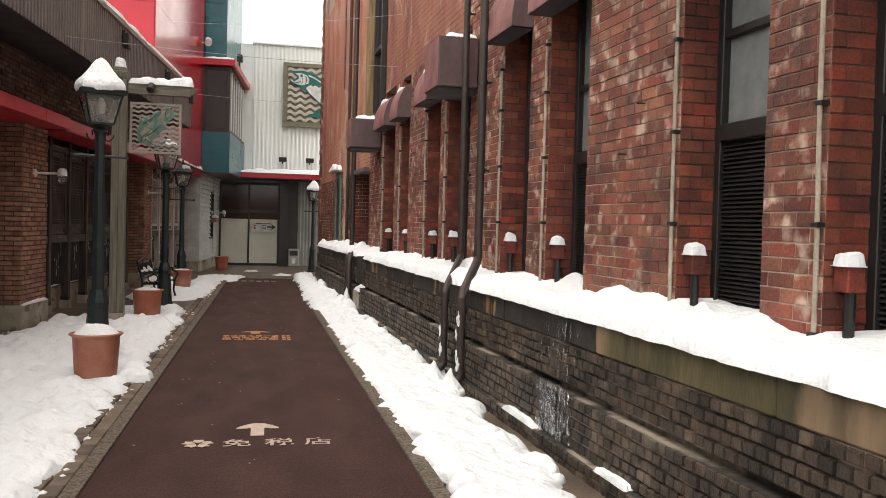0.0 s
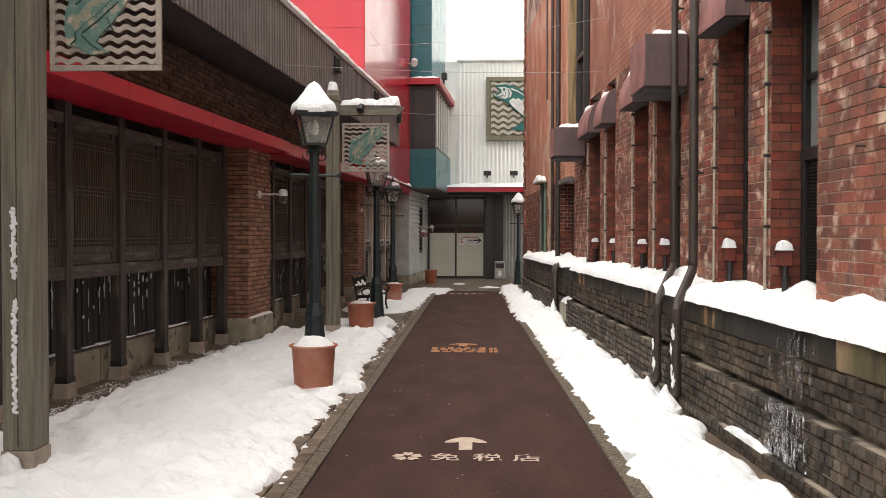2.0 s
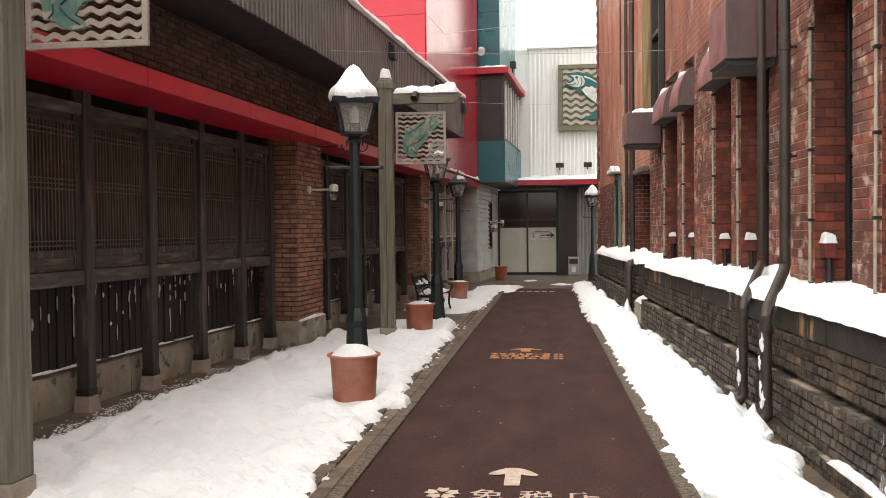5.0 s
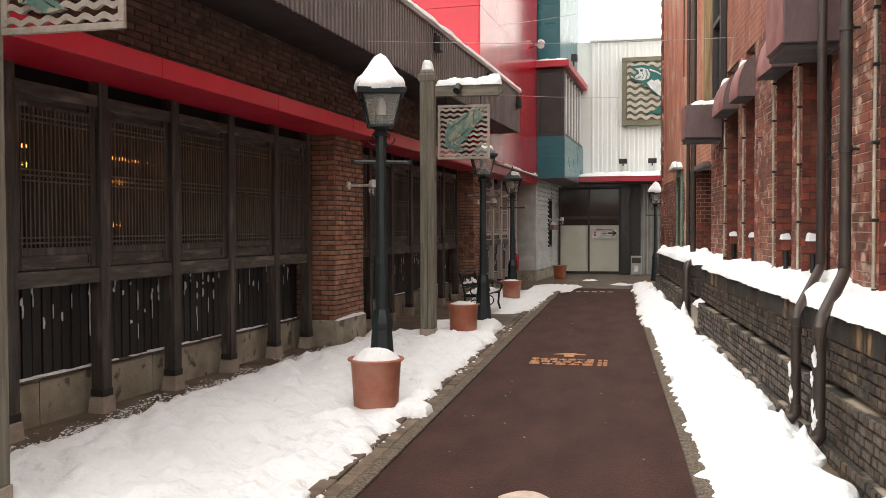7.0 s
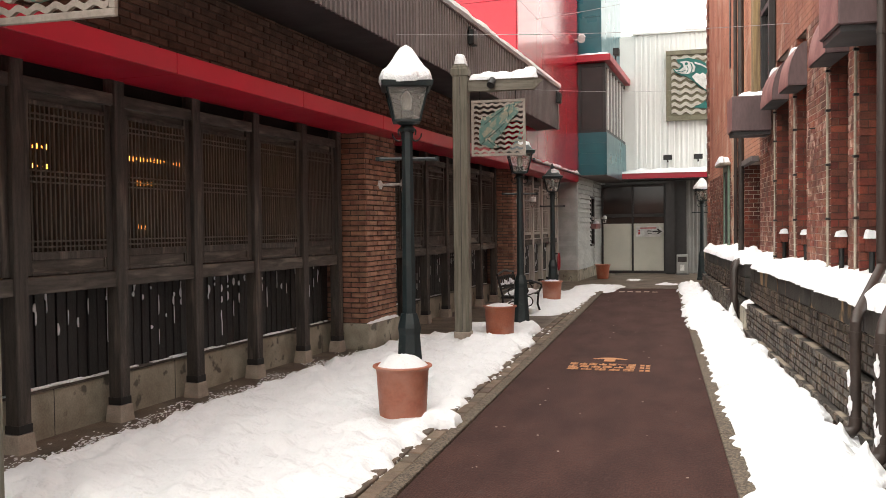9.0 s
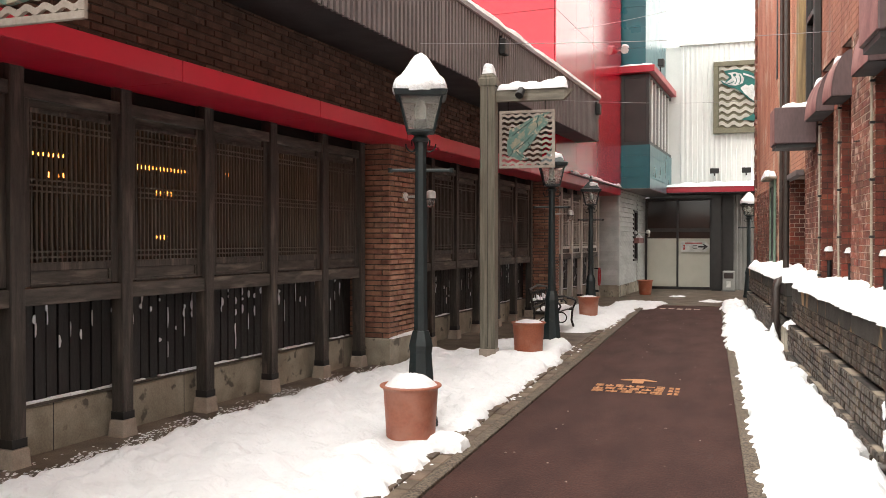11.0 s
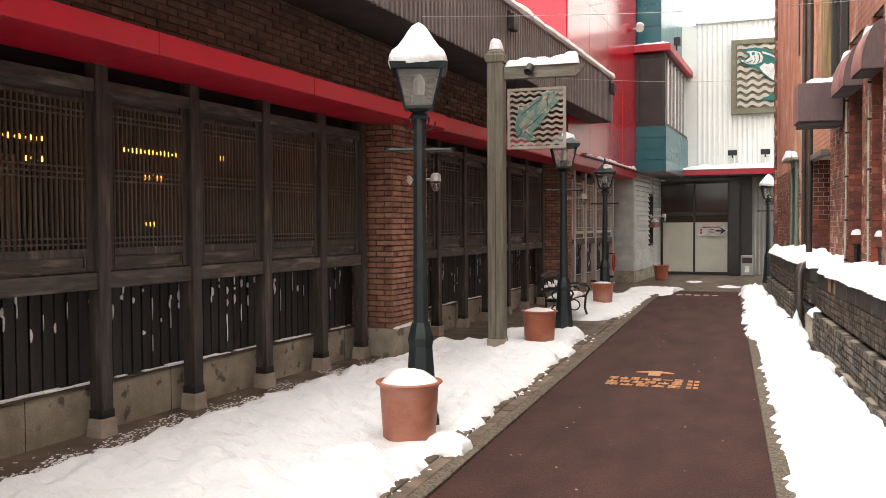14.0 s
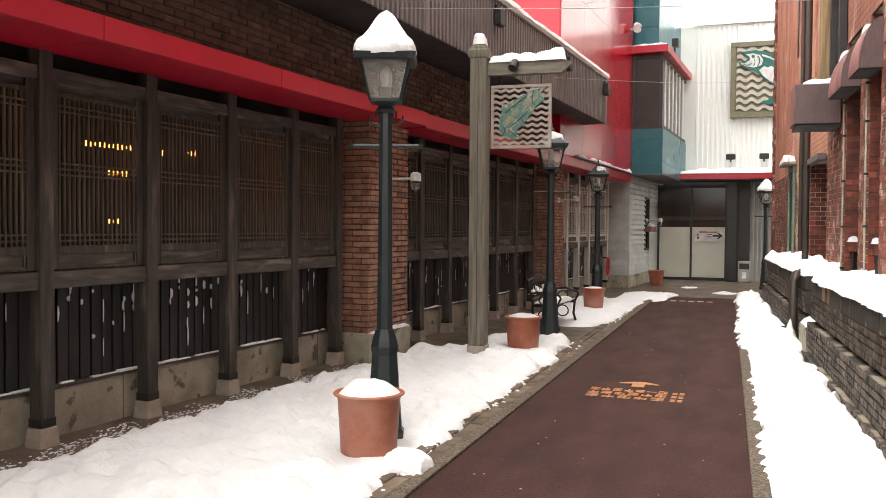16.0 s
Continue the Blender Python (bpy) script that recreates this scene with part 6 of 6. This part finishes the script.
# ================= bench =================
be = thing("garden_bench", pose(-1.95, 15.9, 0, 0, 0, 86) @ Matrix.Diagonal((0.92, 0.92, 0.86, 1)), "black cast-iron garden bench with wooden slats and snow", "bench")
for sx in (-0.55, 0.55):
    part("iron_end", Shape().tube([(sx, -0.3, 0.0), (sx, -0.24, 0.2), (sx, -0.26, 0.42)], 0.02, 8).tube([(sx, 0.2, 0.0), (sx, 0.14, 0.25), (sx, 0.14, 0.45), (sx, 0.24, 0.86)], 0.02, 8)
         .tube([(sx, -0.26, 0.41), (sx, 0.16, 0.41)], 0.02, 8).tube([(sx, -0.3, 0.6), (sx, -0.32, 0.55), (sx, -0.26, 0.42)], 0.018, 8)
         .tube([(sx, -0.3, 0.6), (sx, -0.1, 0.66), (sx, 0.17, 0.62)], 0.02, 8).tube([(sx, 0.09 * math.cos(t) - 0.05, 0.52 + 0.08 * math.sin(t)) for t in [0.5 * j for j in range(14)]], 0.012, 6).tube([(sx, 0.1 * math.cos(t) - 0.05, 0.24 + 0.1 * math.sin(t)) for t in [0.5 * j for j in range(14)]], 0.012, 6), BLACKIRON, be, "black scrolled cast iron")
for j in range(4):
    part("seat_slat", Shape().box(-0.6, 0.6, -0.27 + 0.1 * j, -0.19 + 0.1 * j, 0.43, 0.455), DARKWOOD, be, bevel=0.005)
part("back_rail", Shape().tube([(-0.58, 0.15, 0.52), (0.58, 0.15, 0.52)], 0.018).tube([(-0.58, 0.23, 0.84), (0, 0.25, 0.9), (0.58, 0.23, 0.84)], 0.02), BLACKIRON, be)
lat = Shape()
for j in range(9):
    cx = -0.48 + 0.12 * j
    lat.tube([(cx + 0.055 * math.cos(t), 0.19 + 0.012 * math.sin(t), 0.68 + 0.13 * math.sin(t)) for t in [0.45 * i for i in range(15)]], 0.011, 6)
part("back_lattice", lat, BLACKIRON, be, "scrolled iron back panel")
snow_lump("snow", be, -0.55, 0.5, -0.26, 0.12, 0.456, 0.07, 3.0, "snow on the seat", nx=24, ny=10)
for j in range(5):
    snow_lump("snow", be, -0.5 + 0.2 * j, -0.38 + 0.2 * j, 0.14, 0.24, 0.6 + 0.05 * (j % 2), 0.08, j + 1.0, "snow caught in the back", nx=6, ny=6)

# ================= road markings =================


def arrow_marking(x, y, w, l, mat, label):
    a = thing("road_marking", pose(x, y, 0.004), label, "road marking")
    half = [(0.07, -0.005), (0.15, -0.03), (0.22, -0.075), (0.3, -0.14), (0.38, -0.22), (0.45, -0.3), (0.5, -0.38), (0.49, -0.42), (0.42, -0.44), (0.3, -0.43), (0.16, -0.37), (0.155, -0.95), (0.14, -1.0)]
    tip = [(p * w, q * l) for p, q in half]
    tail = [(-p * w, q * l) for p, q in half[::-1]]
    part("arrow", Shape().slab(tip + tail, 0.003, lambda p, q, d: (p, q, d)), mat, a)
    return a


arrow_marking(-0.04, 6.32, 0.3, 0.36, PAINT_WHITE, "worn cream arrow painted on the asphalt")
arrow_marking(-0.13, 11.64, 0.38, 0.27, PAINT_ORANGE, "worn orange arrow painted on the asphalt")
words = thing("road_lettering", pose(0, 0, 0.005), "worn cream characters painted on the asphalt", "road marking")
for ch, x in (("\u514d", -0.172), ("\u7a0e", 0.108), ("\u5e97", 0.37)):
    cu = bpy.data.curves.new("glyph", "FONT")
    cu.body, cu.size, cu.align_x, cu.offset = ch, 0.2, "CENTER", 0.0025
    tmp = new("glyph", cu)
    dg = bpy.context.evaluated_depsgraph_get()
    me = bpy.data.meshes.new_from_object(tmp.evaluated_get(dg))
    bpy.data.objects.remove(tmp)
    me.materials.clear()
    me.materials.append(PAINT_WHITE)
    part("character", me, PAINT_WHITE, words, at=pose(x, 5.7, 0.002) @ Matrix.Diagonal((1.0, 0.95, 1, 1)))
fl = thing("road_emblem", pose(-0.425, 5.775, 0.005), "worn cream five-petalled blossom painted on the asphalt", "road marking")
for i in range(5):
    a = radians(90 + 72 * i)
    ring = [(0.02, 0.0), (0.055, 0.036), (0.1, 0.03), (0.088, 0.0), (0.1, -0.03), (0.055, -0.036)]
    part("petal", Shape().slab([(p * math.cos(a) - q * math.sin(a), p * math.sin(a) + q * math.cos(a)) for p, q in ring], 0.003, lambda p, q, d: (p, q, d)), PAINT_WHITE, fl)
bars = thing("road_lettering", pose(0, 0, 0.005), "three lines of worn orange lettering, too faded to read", "road marking")
for y, n in ((11.09, 7), (10.93, 6), (10.77, 5)):
    cell = 0.72 / n
    for i in range(n):
        a, w = -0.535 + cell * i, cell * 0.86
        if n == 7 and i == 5:
            part("stroke", Shape().box(a, a + w, y + 0.055, y + 0.08, 0, 0.003), PAINT_ORANGE, bars)
            continue
        for j in range(2 + (i + n) % 2):
            yy = y + 0.012 + 0.05 * j + rnd(-0.006, 0.006)
            bow = rnd(-0.02, 0.02)
            top = [(a + w * (0.05 + 0.9 * q / 6), yy + 0.02 + bow * math.sin(math.pi * q / 6)) for q in range(7)]
            part("stroke", Shape().slab(top + [(p, q - 0.021) for p, q in top[::-1]], 0.003, lambda p, q, d: (p, q, d)), PAINT_ORANGE, bars)
        xx = a + w * rnd(0.3, 0.6)
        part("stroke", Shape().box(xx, xx + 0.018, y, y + 0.125, 0.0005, 0.0036), PAINT_ORANGE, bars)
    for i in range(2):
        for j in range(2):
            part("stroke", Shape().box(0.212 + 0.06 * i, 0.256 + 0.06 * i, y + 0.015 + 0.055 * j, y + 0.05 + 0.055 * j, 0, 0.003), PAINT_ORANGE, bars)
dash = thing("road_marking", pose(0, 0, 0.004), "row of worn cream dashes across the lane's end", "road marking")
for i in range(5):
    part("dash", Shape().box(-0.6 + 0.18 * i, -0.48 + 0.18 * i, 21.2 + rnd(0, 0.1), 21.38 + rnd(0, 0.1), 0, 0.003), PAINT_WHITE, dash)

# ================= overhead cables =================
for a, b, sag in ((LEFT @ Vector((1.01, 3.3, 3.66)), RIGHT @ Vector((0.36, 13.2, 3.98)), 0.05), (LEFT @ Vector((0.53, 12.2, 5.9)), RIGHT @ Vector((0.38, 13.06, 4.77)), 0.1), (LEFT @ Vector((1.01, 8.66, 3.86)), RIGHT @ Vector((0.38, 22.87, 4.7)), 0.06)):
    c = thing("overhead_cable", pose(0, 0, 0), "thin grey cable strung across the lane", "cable", "overhead cables")
    p0, p1 = Vector(a), Vector(b)
    part("strand", Shape().tube([p0.lerp(p1, i / 16) - Vector((0, 0, sag * math.sin(math.pi * i / 16))) for i in range(17)], 0.0035, 5), CABLE, c)

# ================= loose bits and single pavers =================
pv = thing("paver_edge", pose(0, 0, 0), "row of worn grey-brown pavers beside the kerb", "pavement", "", "structure")
y = 2.0
i = 0
while y < 22.3:
    x = road_left(y) - 0.088
    for w0, w1, yo in ((0.012, 0.112, 0.0), (0.122, 0.226, 0.105)):
        part("paver", Shape().box(x - w1, x - w0, y + yo, y + yo + 0.198, -0.04, 0.016 + rnd(-0.004, 0.004)), PAVER, pv, bevel=0.006)
    y += 0.21
cl = thing("snow_crumbs", pose(0, 0, 0), "crumbs of snow scattered along the edges of the banks", "snow", "", "stuff")
cr = Shape()
for i in range(900):
    side = i % 3
    if side == 0:
        y = rnd(3.5, 14.3)
        x = -1.2 + rnd(-0.1, 0.09)
    elif side == 1:
        y = rnd(3.0, 22.0)
        x = road_right(y) + 0.13 + rnd(-0.07, 0.08)
    else:
        y = rnd(16.2, 22.0)
        x = -1.13 + rnd(-0.1, 0.07)
    r = 0.006 + 0.022 * rnd(0, 1) ** 3
    cr.turned([(r * 0.8, -0.005), (r, r * 0.4), (r * 0.75, r * 0.85), (r * 0.3, r * 1.1)], 6, x, y, rnd(0, 3), rnd(0.6, 1.2))
part("crumb", cr, SNOW, cl, smooth=True)
deb = thing("lane_grit", pose(0, 0, 0), "scattered pale grit on the asphalt", "grit", "", "stuff")
gr = Shape()
for i in range(60):
    x, y, r = rnd(-0.9, 0.8), rnd(4, 20), rnd(0.004, 0.011)
    gr.turned([(r, 0.0), (r * 0.8, r * 0.5), (0.0005, r * 0.7)], 6, x, y, rnd(0, 3), rnd(0.5, 1))
part("grit", gr, STONE, deb)
slush = thing("thin_slush", LEFT, "thin patchy slush between the plinth and the snow", "snow", "", "stuff")
sl = Shape()
for i in range(9000):
    y, x = rnd(-2.8, 4.0), rnd(-0.05, 0.46)
    if rnd(0, 1) > 0.05 + 3.6 * max(0, x - 0.05) ** 1.3 + 0.5 * wob(x * 5, y * 2.5):
        continue
    r = rnd(0.004, 0.016)
    n = 8
    sl.slab([(x + r * 0.6 * rnd(0.6, 1.2) * math.cos(6.283 * j / n), y + r * rnd(0.6, 1.4) * math.sin(6.283 * j / n)) for j in range(n)], 0.005, lambda a, b, d: (a, b, -0.007 + d))
part("slush", sl, SNOW, slush)

lay_bricks()
